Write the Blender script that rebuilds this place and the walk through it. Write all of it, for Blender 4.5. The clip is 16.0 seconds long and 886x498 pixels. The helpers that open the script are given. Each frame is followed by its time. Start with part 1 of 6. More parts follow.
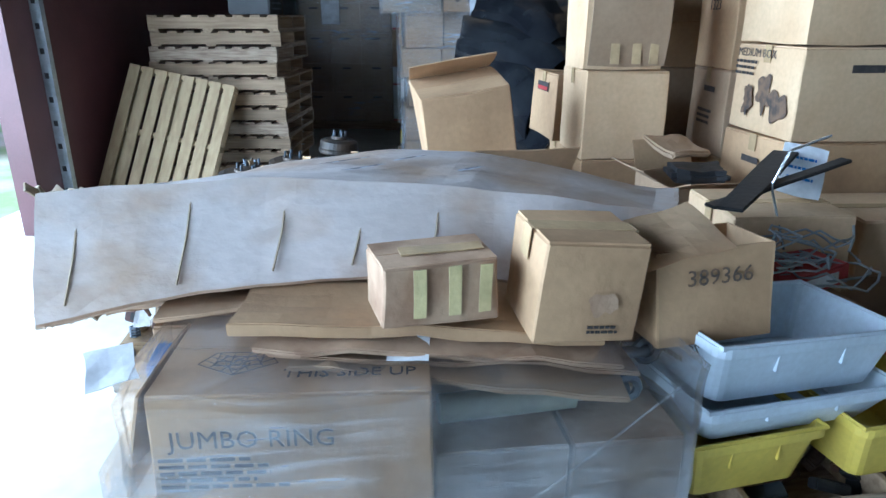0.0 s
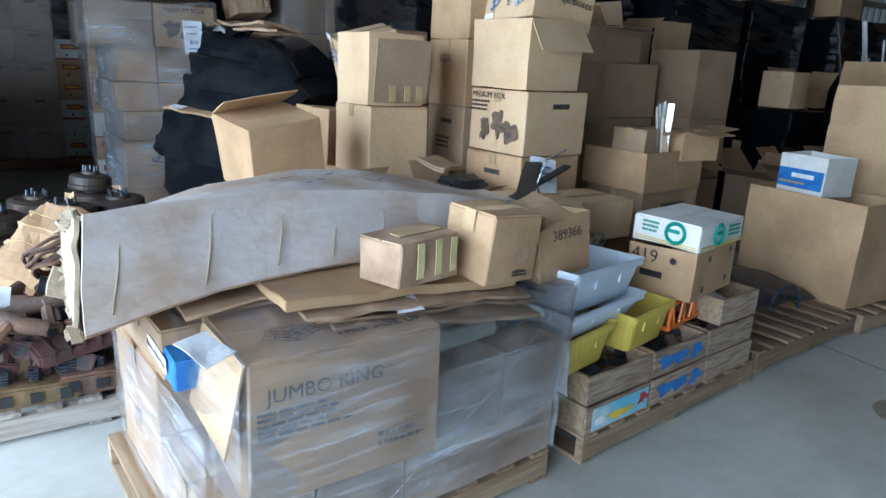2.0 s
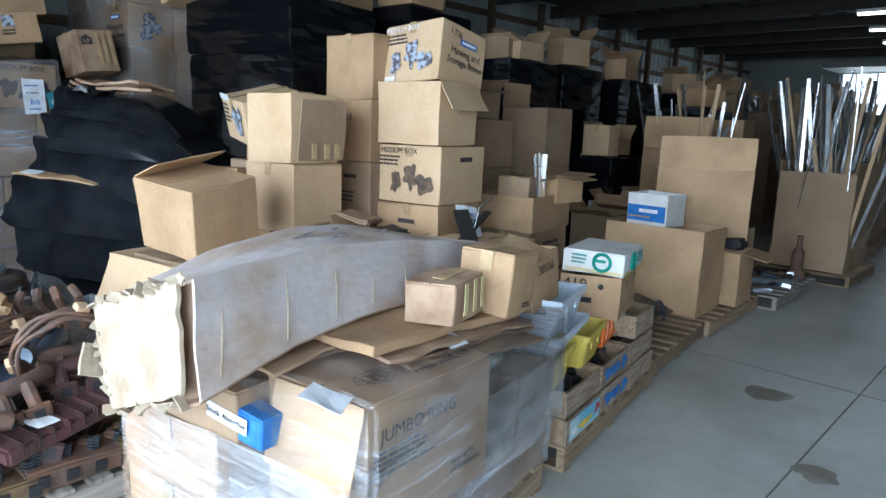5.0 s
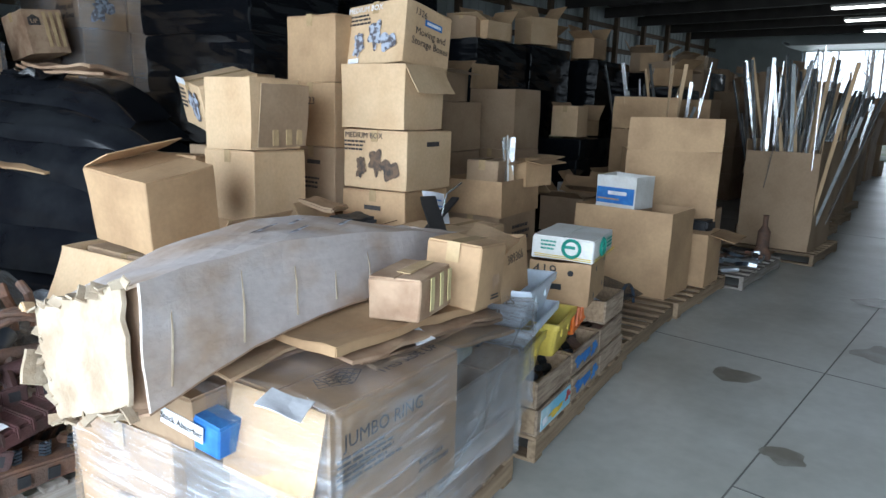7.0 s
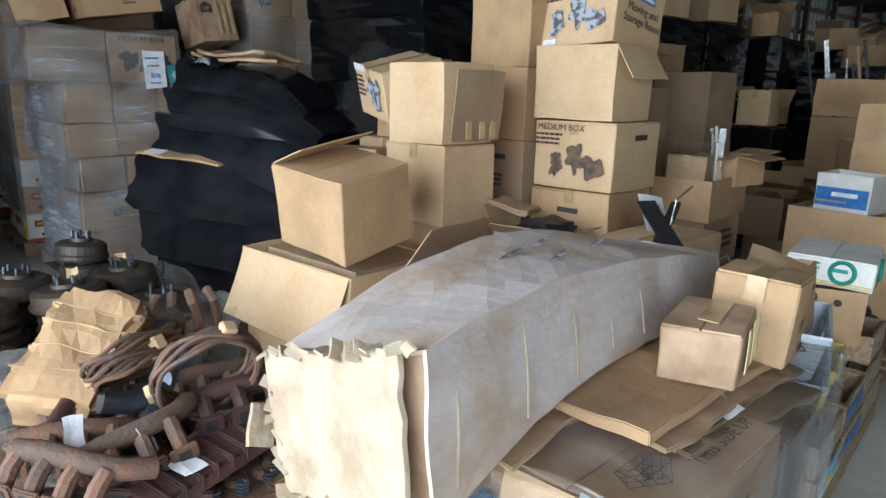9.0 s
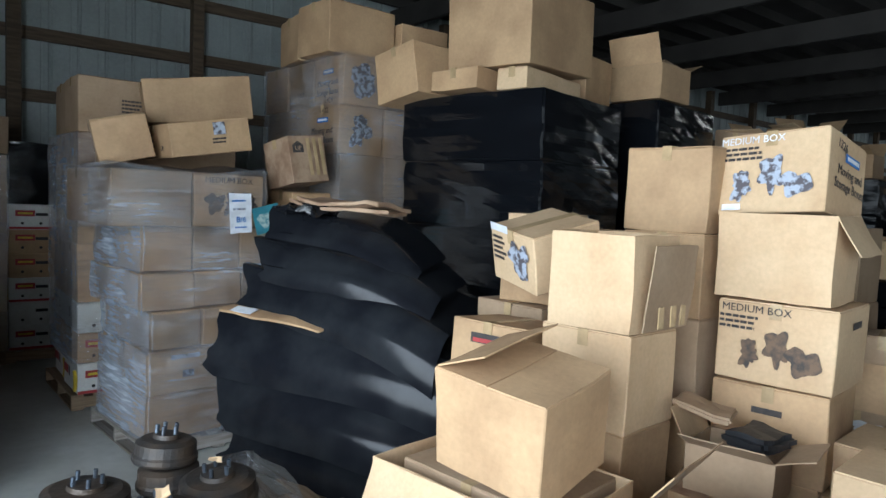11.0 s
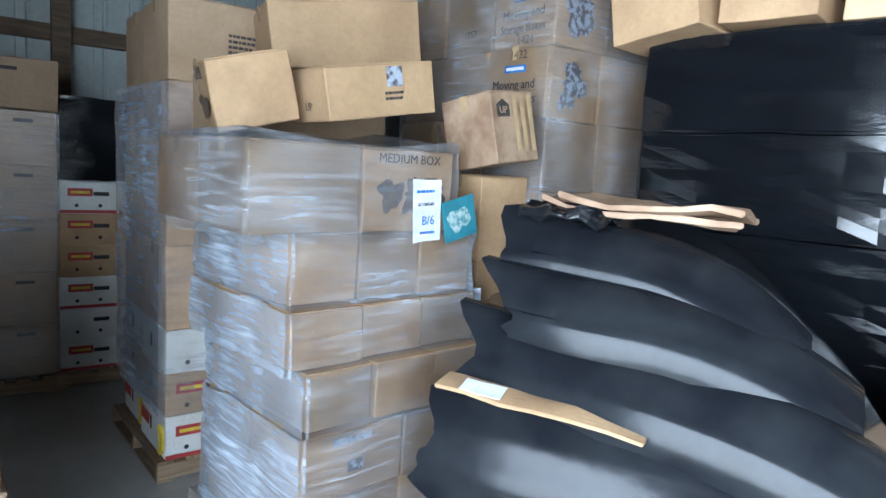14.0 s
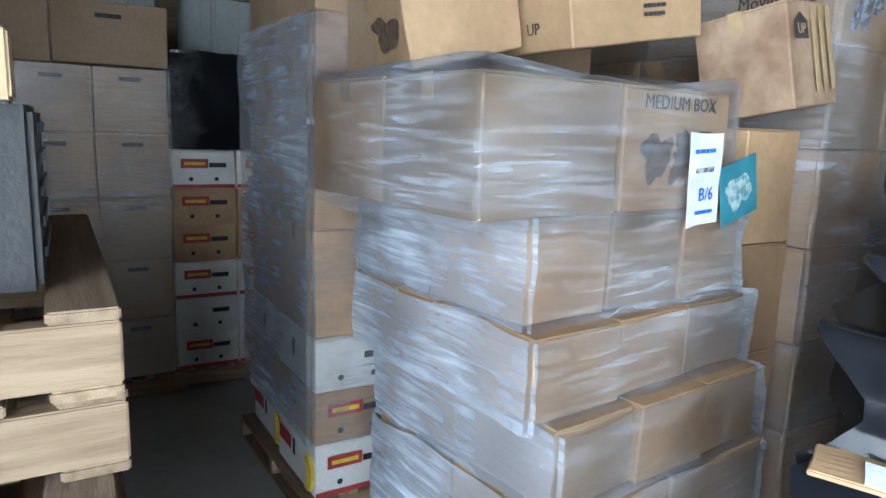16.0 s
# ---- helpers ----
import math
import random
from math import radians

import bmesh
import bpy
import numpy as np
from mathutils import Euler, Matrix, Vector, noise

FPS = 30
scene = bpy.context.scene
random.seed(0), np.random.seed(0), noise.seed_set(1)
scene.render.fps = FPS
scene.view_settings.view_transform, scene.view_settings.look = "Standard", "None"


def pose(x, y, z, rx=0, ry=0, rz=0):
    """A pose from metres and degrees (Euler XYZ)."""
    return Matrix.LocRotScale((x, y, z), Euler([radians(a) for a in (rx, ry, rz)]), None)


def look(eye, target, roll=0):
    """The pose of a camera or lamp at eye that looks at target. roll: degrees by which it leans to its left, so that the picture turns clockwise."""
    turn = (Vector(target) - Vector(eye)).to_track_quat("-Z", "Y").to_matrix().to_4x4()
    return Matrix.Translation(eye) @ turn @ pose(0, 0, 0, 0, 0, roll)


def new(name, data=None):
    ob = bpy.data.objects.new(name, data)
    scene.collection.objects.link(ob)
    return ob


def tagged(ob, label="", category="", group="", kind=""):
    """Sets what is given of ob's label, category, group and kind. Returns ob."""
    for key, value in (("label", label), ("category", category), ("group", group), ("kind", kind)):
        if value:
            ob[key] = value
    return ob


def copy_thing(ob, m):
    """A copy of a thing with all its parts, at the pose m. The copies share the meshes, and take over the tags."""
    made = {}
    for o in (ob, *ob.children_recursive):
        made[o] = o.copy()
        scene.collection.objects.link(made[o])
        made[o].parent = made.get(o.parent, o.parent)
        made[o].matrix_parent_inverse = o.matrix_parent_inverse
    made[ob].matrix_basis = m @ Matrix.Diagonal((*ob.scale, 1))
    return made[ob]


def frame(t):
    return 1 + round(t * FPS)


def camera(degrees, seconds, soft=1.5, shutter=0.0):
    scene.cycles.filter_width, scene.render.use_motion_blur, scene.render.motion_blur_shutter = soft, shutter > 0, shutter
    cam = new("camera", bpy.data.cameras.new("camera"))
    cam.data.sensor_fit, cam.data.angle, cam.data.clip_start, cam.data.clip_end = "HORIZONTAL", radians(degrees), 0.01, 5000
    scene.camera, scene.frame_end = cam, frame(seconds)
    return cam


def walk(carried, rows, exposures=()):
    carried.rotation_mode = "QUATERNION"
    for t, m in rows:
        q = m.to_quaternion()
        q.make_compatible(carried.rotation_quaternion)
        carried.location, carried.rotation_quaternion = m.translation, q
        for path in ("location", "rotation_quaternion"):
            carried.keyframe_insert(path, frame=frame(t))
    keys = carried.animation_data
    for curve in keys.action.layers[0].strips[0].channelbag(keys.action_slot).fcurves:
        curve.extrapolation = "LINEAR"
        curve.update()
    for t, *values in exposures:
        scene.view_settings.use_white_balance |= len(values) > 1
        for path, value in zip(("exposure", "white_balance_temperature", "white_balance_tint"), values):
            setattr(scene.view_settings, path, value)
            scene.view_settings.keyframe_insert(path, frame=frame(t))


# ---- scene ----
cam = camera(67.2, 16.0)
PATH = [
    (0, (0.169, 0.192, 1.531), (0.08, 2.077, 0.87), -0.0),
    (0.5, (-0.154, 0.193, 1.526), (0.021, 2.058, 0.825), 0.5),
    (1, (-0.416, 0.004, 1.54), (0.229, 1.749, 0.807), 3.2),
    (1.5, (-0.559, -0.193, 1.542), (0.261, 1.498, 0.859), 3.5),
    (2, (-0.829, -0.234, 1.56), (0.107, 1.449, 1.018), 2.8),
    (2.5, (-0.946, -0.349, 1.572), (0.096, 1.305, 1.151), 2.7),
    (3, (-1.019, -0.377, 1.567), (0.054, 1.268, 1.189), 2.1),
    (3.5, (-1.196, -0.201, 1.568), (-0.069, 1.411, 1.206), 2.2),
    (4, (-1.275, -0.053, 1.569), (-0.019, 1.457, 1.189), 2.6),
    (4.5, (-1.456, 0.023, 1.552), (-0.119, 1.467, 1.191), 2.3),
    (5, (-1.595, 0.06, 1.547), (-0.161, 1.406, 1.183), 2.1),
    (5.2, (-1.623, 0.069, 1.544), (-0.153, 1.376, 1.184), 2.4),
    (7.3, (-1.498, 0.122, 1.576), (-0.019, 1.399, 1.151), 1.6),
    (7.5, (-1.484, 0.141, 1.574), (-0.029, 1.447, 1.152), 1.5),
    (8, (-1.434, 0.266, 1.566), (-0.151, 1.723, 1.087), 1.2),
    (8.5, (-1.482, 0.527, 1.582), (-0.264, 2.033, 1.083), 1.1),
    (9, (-1.488, 0.793, 1.582), (-0.255, 2.295, 1.109), 1.3),
    (9.5, (-1.477, 1.013, 1.631), (-0.287, 2.574, 1.247), 1.0),
    (10, (-1.576, 1.241, 1.672), (-0.398, 2.842, 1.454), 1.5),
    (10.2, (-1.601, 1.316, 1.702), (-0.401, 2.911, 1.566), 1.1),
    (12.3, (-1.578, 2.856, 1.919), (-0.362, 4.434, 1.744), 3.7),
    (12.5, (-1.578, 3.008, 1.928), (-0.384, 4.603, 1.755), 3.2),
    (13, (-1.588, 3.37, 1.888), (-0.493, 5.03, 1.675), 3.4),
    (13.5, (-1.634, 3.681, 1.873), (-0.465, 5.287, 1.635), 3.6),
    (14, (-1.56, 3.958, 1.867), (-0.39, 5.562, 1.623), 3.5),
    (14.5, (-1.521, 4.181, 1.859), (-0.463, 5.854, 1.57), 2.9),
    (15, (-1.552, 4.497, 1.835), (-0.515, 6.18, 1.529), 3.7),
    (15.5, (-1.571, 4.788, 1.802), (-0.558, 6.472, 1.428), 3.1),
    (16, (-1.554, 5.076, 1.787), (-0.581, 6.788, 1.434), 2.1),
]
walk(cam, [(t, look(eye, target, roll)) for t, eye, target, roll in PATH],
     exposures=((0, 0.6, 5050, 4), (1, 0.38, 5250, 5), (2, 0.27, 5450, 6), (5, 0.18, 5600, 7), (8, 0.1, 6100, 9), (10, -0.05, 6300, 9), (12.4, 1.2, 5450, 6), (14, 1.5, 5600, 7), (16, 1.45, 5800, 8)))
# ---- world and light ----
DOOR_Y0, DOOR_Y1, WALL_X = -3.4, 5.0, -3.0
world = bpy.data.worlds.new("sky")
scene.world = world
world.use_nodes = True
wn = world.node_tree
sky = wn.nodes.new("ShaderNodeTexSky")
sky.sky_type, sky.sun_disc = "NISHITA", False
sky.sun_elevation, sky.sun_rotation = radians(60), radians(-106)
sky.air_density, sky.dust_density, sky.ozone_density = 1.0, 3.0, 1.0
wn.links.new(sky.outputs[0], wn.nodes["Background"].inputs[0])
wn.nodes["Background"].inputs[1].default_value = 0.14
sun = new("sun", bpy.data.lights.new("sun", "SUN"))
sun.data.energy, sun.data.angle, sun.data.color = 0.5, radians(14), (1.0, 0.96, 0.9)
sun.matrix_world = look((-5, -1.4, 9), (0, 0, 0))
sky_door = new("door_daylight", bpy.data.lights.new("door_daylight", "AREA"))
sky_door.data.shape, sky_door.data.size, sky_door.data.size_y = "RECTANGLE", 13.0, 4.2
sky_door.data.energy, sky_door.data.color = 1250, (0.86, 0.94, 1.0)
sky_door.matrix_world = look((WALL_X - 1.6, 1.0, 2.2), (0.5, 1.6, 1.9))
far_door = new("far_door_daylight", bpy.data.lights.new("far_door_daylight", "AREA"))
far_door.data.shape, far_door.data.size, far_door.data.size_y = "RECTANGLE", 6.0, 3.8
far_door.data.energy, far_door.data.color = 130, (0.93, 0.97, 1.0)
far_door.matrix_world = look((28.0, 4.0, 2.0), (0, 3.2, 1.0))


# ---- materials ----
def material(name, base, rough=0.7, metal=0.0, dark=None, scale=4.0, fine=60.0, bump=0.15, stretch=(1, 1, 1), spread=0.0, mixlo=0.4, mixhi=0.65, extra=None):
    """Two-scale procedural surface: a broad stain towards `dark`, a fine grain, bump, and a change from object to object."""
    m = bpy.data.materials.new(name)
    m.use_nodes = True
    n, l = m.node_tree.nodes, m.node_tree.links
    b = n["Principled BSDF"]
    tc = n.new("ShaderNodeTexCoord")
    mp = n.new("ShaderNodeMapping")
    mp.inputs["Scale"].default_value = stretch
    info = n.new("ShaderNodeObjectInfo")
    off = n.new("ShaderNodeVectorMath")
    off.operation = "SCALE"
    off.inputs[0].default_value = (13.0, 7.0, 5.0)
    l.new(info.outputs["Random"], off.inputs["Scale"])
    add = n.new("ShaderNodeVectorMath")
    l.new(tc.outputs["Object"], mp.inputs["Vector"])
    l.new(mp.outputs[0], add.inputs[0])
    l.new(off.outputs[0], add.inputs[1])
    big = n.new("ShaderNodeTexNoise")
    big.inputs["Scale"].default_value, big.inputs["Detail"].default_value = scale, 6
    small = n.new("ShaderNodeTexNoise")
    small.inputs["Scale"].default_value, small.inputs["Detail"].default_value = fine, 3
    l.new(add.outputs[0], big.inputs["Vector"])
    l.new(add.outputs[0], small.inputs["Vector"])
    ramp = n.new("ShaderNodeMapRange")
    ramp.inputs["From Min"].default_value, ramp.inputs["From Max"].default_value = mixlo, mixhi
    l.new(big.outputs["Fac"], ramp.inputs["Value"])
    mix = n.new("ShaderNodeMix")
    mix.data_type = "RGBA"
    mix.inputs["A"].default_value = (*base, 1)
    mix.inputs["B"].default_value = (*(dark or [c * 0.75 for c in base]), 1)
    l.new(ramp.outputs[0], mix.inputs["Factor"])
    hsv = n.new("ShaderNodeHueSaturation")
    l.new(mix.outputs["Result"], hsv.inputs["Color"])
    val = n.new("ShaderNodeMapRange")
    val.inputs["To Min"].default_value, val.inputs["To Max"].default_value = 1 - spread, 1 + spread
    l.new(info.outputs["Random"], val.inputs["Value"])
    grain = n.new("ShaderNodeMapRange")
    grain.inputs["To Min"].default_value, grain.inputs["To Max"].default_value = 0.86, 1.14
    l.new(small.outputs["Fac"], grain.inputs["Value"])
    mul = n.new("ShaderNodeMath")
    mul.operation = "MULTIPLY"
    l.new(val.outputs[0], mul.inputs[0])
    l.new(grain.outputs[0], mul.inputs[1])
    l.new(mul.outputs[0], hsv.inputs["Value"])
    l.new(hsv.outputs[0], b.inputs["Base Color"])
    b.inputs["Roughness"].default_value, b.inputs["Metallic"].default_value = rough, metal
    hs = n.new("ShaderNodeMath")
    hs.operation = "MULTIPLY_ADD"
    l.new(big.outputs["Fac"], hs.inputs[0])
    hs.inputs[1].default_value = 1.5
    l.new(small.outputs["Fac"], hs.inputs[2])
    bp = n.new("ShaderNodeBump")
    bp.inputs["Strength"].default_value, bp.inputs["Distance"].default_value = bump, 0.01
    l.new(hs.outputs[0], bp.inputs["Height"])
    l.new(bp.outputs[0], b.inputs["Normal"])
    return m


def film_material(name, tint, lo, hi, scale, stretch, rough=0.18):
    """Stretch wrap: clear plastic with thin milky streaks, a gloss that grows at flat angles, and fine tight wrinkles."""
    m = bpy.data.materials.new(name)
    m.use_nodes = True
    n, l = m.node_tree.nodes, m.node_tree.links
    b, out = n["Principled BSDF"], n["Material Output"]
    b.inputs["Base Color"].default_value = (*tint, 1)
    b.inputs["Roughness"].default_value = rough
    b.inputs["Specular IOR Level"].default_value = 0.8
    tc = n.new("ShaderNodeTexCoord")
    mp = n.new("ShaderNodeMapping")
    mp.inputs["Scale"].default_value = stretch
    mp.inputs["Rotation"].default_value = (0.05, 0.09, 0.0)
    l.new(tc.outputs["Object"], mp.inputs["Vector"])
    no = n.new("ShaderNodeTexNoise")
    no.inputs["Scale"].default_value, no.inputs["Detail"].default_value, no.inputs["Distortion"].default_value = scale, 7, 0.9
    l.new(mp.outputs[0], no.inputs["Vector"])
    cloud = n.new("ShaderNodeTexNoise")
    cloud.inputs["Scale"].default_value, cloud.inputs["Detail"].default_value = 2.2, 4
    l.new(tc.outputs["Object"], cloud.inputs["Vector"])
    streak = n.new("ShaderNodeMapRange")
    streak.inputs["From Min"].default_value, streak.inputs["From Max"].default_value = 0.44, 0.74
    l.new(no.outputs["Fac"], streak.inputs["Value"])
    patch = n.new("ShaderNodeMapRange")
    patch.inputs["From Min"].default_value, patch.inputs["From Max"].default_value = 0.36, 0.68
    l.new(cloud.outputs["Fac"], patch.inputs["Value"])
    both = n.new("ShaderNodeMath")
    both.operation = "MULTIPLY_ADD"
    l.new(streak.outputs[0], both.inputs[0])
    l.new(patch.outputs[0], both.inputs[1])
    part_patch = n.new("ShaderNodeMath")
    part_patch.operation = "MULTIPLY"
    part_patch.inputs[1].default_value = 0.35
    l.new(patch.outputs[0], part_patch.inputs[0])
    l.new(part_patch.outputs[0], both.inputs[2])
    r = n.new("ShaderNodeMapRange")
    r.inputs["To Min"].default_value, r.inputs["To Max"].default_value = lo, hi
    l.new(both.outputs[0], r.inputs["Value"])
    bp = n.new("ShaderNodeBump")
    bp.inputs["Strength"].default_value, bp.inputs["Distance"].default_value = 0.55, 0.02
    l.new(no.outputs["Fac"], bp.inputs["Height"])
    l.new(bp.outputs[0], b.inputs["Normal"])
    tr = n.new("ShaderNodeBsdfTransparent")
    mx = n.new("ShaderNodeMixShader")
    l.new(r.outputs[0], mx.inputs[0])
    gl = n.new("ShaderNodeBsdfGlossy")
    gl.inputs["Roughness"].default_value = 0.2
    l.new(bp.outputs[0], gl.inputs["Normal"])
    lw = n.new("ShaderNodeLayerWeight")
    lw.inputs["Blend"].default_value = 0.42
    l.new(bp.outputs[0], lw.inputs["Normal"])
    gloss = n.new("ShaderNodeMapRange")
    gloss.inputs["To Min"].default_value, gloss.inputs["To Max"].default_value = 0.05, 0.62
    l.new(lw.outputs["Fresnel"], gloss.inputs["Value"])
    sheen = n.new("ShaderNodeMixShader")
    l.new(gloss.outputs[0], sheen.inputs[0])
    l.new(tr.outputs[0], sheen.inputs[1])
    l.new(gl.outputs[0], sheen.inputs[2])
    l.new(sheen.outputs[0], mx.inputs[1])
    l.new(b.outputs[0], mx.inputs[2])
    l.new(mx.outputs[0], out.inputs["Surface"])
    return m


def glow(name, colour, strength):
    m = bpy.data.materials.new(name)
    m.use_nodes = True
    b = m.node_tree.nodes["Principled BSDF"]
    b.inputs["Base Color"].default_value = (*colour, 1)
    b.inputs["Emission Color"].default_value = (*colour, 1)
    b.inputs["Emission Strength"].default_value = strength
    return m


M_CARD = material("cardboard", (0.48, 0.315, 0.172), 0.72, dark=(0.36, 0.225, 0.12), scale=3, fine=45, bump=0.16, spread=0.12)
M_CARD_DULL = material("dull_cardboard", (0.37, 0.26, 0.165), 0.8, dark=(0.30, 0.20, 0.12), scale=3, fine=45, bump=0.08, spread=0.12)
M_CARD_IN = material("cardboard_inside", (0.44, 0.29, 0.16), 0.85, scale=4, fine=60, bump=0.08)
M_CARD_PALE = material("pale_cardboard", (0.60, 0.43, 0.26), 0.75, dark=(0.52, 0.35, 0.2), scale=3, fine=50, bump=0.08)
M_CARD_OLD = material("weathered_cardboard", (0.50, 0.455, 0.44), 0.58, dark=(0.385, 0.29, 0.22), scale=3.2, fine=26, bump=0.27, stretch=(1, 1, 1.6), mixlo=0.42, mixhi=0.62)
M_CARD_TORN = material("torn_cardboard", (0.37, 0.31, 0.23), 0.9, dark=(0.28, 0.21, 0.14), scale=9, fine=55, bump=0.5)
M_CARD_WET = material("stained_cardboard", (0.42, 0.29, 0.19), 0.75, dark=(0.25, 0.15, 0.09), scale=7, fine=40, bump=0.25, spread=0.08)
M_TAPE = material("parcel_tape", (0.5, 0.36, 0.2), 0.22, scale=8, bump=0.1)
M_TAPE_YEL = material("yellow_tape", (0.62, 0.53, 0.27), 0.35, scale=10, bump=0.2)
M_INK = material("dark_ink", (0.035, 0.03, 0.03), 0.7, dark=(0.06, 0.05, 0.045), scale=30, bump=0.02)
M_INK_BLUE = material("blue_ink", (0.02, 0.13, 0.42), 0.6, dark=(0.04, 0.2, 0.5), scale=20, bump=0.02)
M_INK_RED = material("red_ink", (0.42, 0.05, 0.05), 0.6, scale=20, bump=0.02)
M_INK_GREEN = material("green_ink", (0.02, 0.29, 0.22), 0.6, scale=20, bump=0.02)
M_INK_YEL = material("yellow_ink", (0.72, 0.52, 0.05), 0.6, scale=20, bump=0.02)
M_INK_PALE = material("pale_picture_ink", (0.38, 0.42, 0.5), 0.65, dark=(0.09, 0.08, 0.09), scale=28, fine=80, bump=0.02, mixlo=0.45, mixhi=0.55)
M_INK_SEPIA = material("brown_picture_ink", (0.16, 0.10, 0.06), 0.7, dark=(0.05, 0.04, 0.035), scale=30, bump=0.02)
M_PAPER = material("white_paper", (0.78, 0.80, 0.84), 0.6, scale=10, bump=0.1)
M_PAPER_WHITE = material("white_card", (0.72, 0.72, 0.70), 0.6, dark=(0.62, 0.6, 0.56), scale=5, bump=0.05)
M_FILM = film_material("clear_stretch_wrap", (0.80, 0.86, 0.95), 0.02, 0.42, 3.2, (1.0, 1.0, 14))
M_FILM_NEAR = film_material("thin_stretch_wrap", (0.76, 0.81, 0.89), 0.0, 0.42, 3.5, (1.0, 1.0, 12))
# Milkier copy of the film: haze of light at flat angles, put into colour.
M_FILM_SIDE_HAZE = film_material("side_haze_stretch_wrap", (0.72, 0.80, 0.92), 0.22, 0.85, 3.0, (1.0, 1.0, 12))
M_BLACK = material("black_plastic_wrap", (0.006, 0.007, 0.009), 0.16, dark=(0.010, 0.011, 0.013), scale=3.5, fine=14, bump=0.35, stretch=(1, 1, 2.2))
M_BLACK_TIGHT = material("tight_black_wrap", (0.006, 0.007, 0.009), 0.13, scale=2.5, fine=9, bump=0.10, stretch=(1, 1, 5))
M_PANEL = material("black_painted_panel", (0.009, 0.010, 0.013), 0.16, dark=(0.018, 0.02, 0.023), scale=3.5, fine=22, bump=0.07)
M_PANEL.node_tree.nodes["Principled BSDF"].inputs["Specular IOR Level"].default_value = 0.22
M_BLUEBLACK = material("dark_blue_painted_metal", (0.02, 0.04, 0.075), 0.25, dark=(0.05, 0.07, 0.10), scale=4, bump=0.05)
M_WOOD = material("pallet_wood", (0.34, 0.245, 0.155), 0.8, dark=(0.22, 0.15, 0.09), scale=3, fine=30, bump=0.3, stretch=(1, 14, 14), spread=0.25)
M_WOOD_GREY = material("grey_pallet_wood", (0.33, 0.30, 0.27), 0.85, dark=(0.2, 0.17, 0.14), scale=3, fine=30, bump=0.3, stretch=(1, 14, 14), spread=0.2)
M_WOOD_DARK = material("dark_timber", (0.13, 0.09, 0.055), 0.8, dark=(0.08, 0.055, 0.035), scale=3, fine=26, bump=0.2, stretch=(1, 10, 10))
M_CRATE = material("old_crate_wood", (0.36, 0.28, 0.20), 0.85, dark=(0.19, 0.13, 0.09), scale=5, fine=30, bump=0.3, stretch=(1.5, 10, 12), spread=0.15)
M_PLY = material("plywood", (0.50, 0.38, 0.22), 0.75, dark=(0.42, 0.30, 0.17), scale=3, fine=24, bump=0.1, stretch=(2, 9, 1))
M_CONCRETE = material("concrete", (0.54, 0.55, 0.52), 0.4, dark=(0.38, 0.385, 0.35), scale=0.9, fine=14, bump=0.05, mixlo=0.42, mixhi=0.66)
M_OIL = material("oil_stain", (0.20, 0.185, 0.15), 0.35, dark=(0.30, 0.29, 0.26), scale=7, fine=30, bump=0.02)
M_JOINT = material("joint_filler", (0.18, 0.18, 0.17), 0.8, scale=5)
M_SHEET = material("painted_sheet_steel", (0.36, 0.40, 0.39), 0.45, dark=(0.30, 0.33, 0.32), scale=1.5, fine=30, bump=0.03)
M_RED = material("maroon_sheet_steel", (0.13, 0.055, 0.06), 0.45, scale=2, bump=0.03)
M_GALV = material("galvanised_steel", (0.50, 0.56, 0.61), 0.35, 0.8, scale=12, bump=0.05)
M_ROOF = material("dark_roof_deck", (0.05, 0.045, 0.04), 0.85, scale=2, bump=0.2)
M_RUST = material("rusty_cast_iron", (0.10, 0.065, 0.05), 0.75, dark=(0.17, 0.085, 0.05), scale=9, fine=70, bump=0.5, spread=0.25)
M_REDIRON = material("red_oxide_iron", (0.085, 0.036, 0.036), 0.6, dark=(0.05, 0.028, 0.024), scale=9, fine=60, bump=0.4, spread=0.15)
M_GOLDIRON = material("oily_bronze_iron", (0.24, 0.165, 0.085), 0.55, 0.4, dark=(0.12, 0.08, 0.05), scale=10, fine=60, bump=0.5, spread=0.15)
M_STEEL = material("dull_blue_steel", (0.10, 0.125, 0.16), 0.35, 0.7, dark=(0.06, 0.065, 0.075), scale=6, bump=0.1)
M_DRUM = material("greasy_drum_iron", (0.035, 0.032, 0.03), 0.5, 0.3, dark=(0.07, 0.05, 0.035), scale=8, fine=40, bump=0.3)
M_TUB = material("white_plastic", (0.62, 0.70, 0.80), 0.4, dark=(0.55, 0.62, 0.70), scale=4, bump=0.03)
M_YELLOW = material("yellow_plastic", (0.66, 0.52, 0.09), 0.45, dark=(0.55, 0.42, 0.08), scale=4, bump=0.04)
M_ORANGE = material("orange_plastic", (0.72, 0.16, 0.02), 0.45, scale=5, bump=0.03)
M_CHROME = material("bright_trim_metal", (0.62, 0.64, 0.66), 0.25, 0.85, scale=15, bump=0.1, spread=0.3)
M_WIRE = material("grey_wire", (0.33, 0.37, 0.40), 0.35, 0.6, scale=10, bump=0.05)
M_RUBBER = material("black_rubber", (0.02, 0.021, 0.024), 0.55, scale=9, bump=0.2)
M_GREENISH = material("grey_green_paint", (0.33, 0.36, 0.30), 0.5, scale=8, bump=0.1)
M_GRASS = material("grass_and_gravel", (0.13, 0.19, 0.07), 0.95, dark=(0.30, 0.28, 0.25), scale=1.2, fine=30, bump=0.4)
M_TUBE = glow("lamp_tube", (1.0, 0.98, 0.92), 9.0)


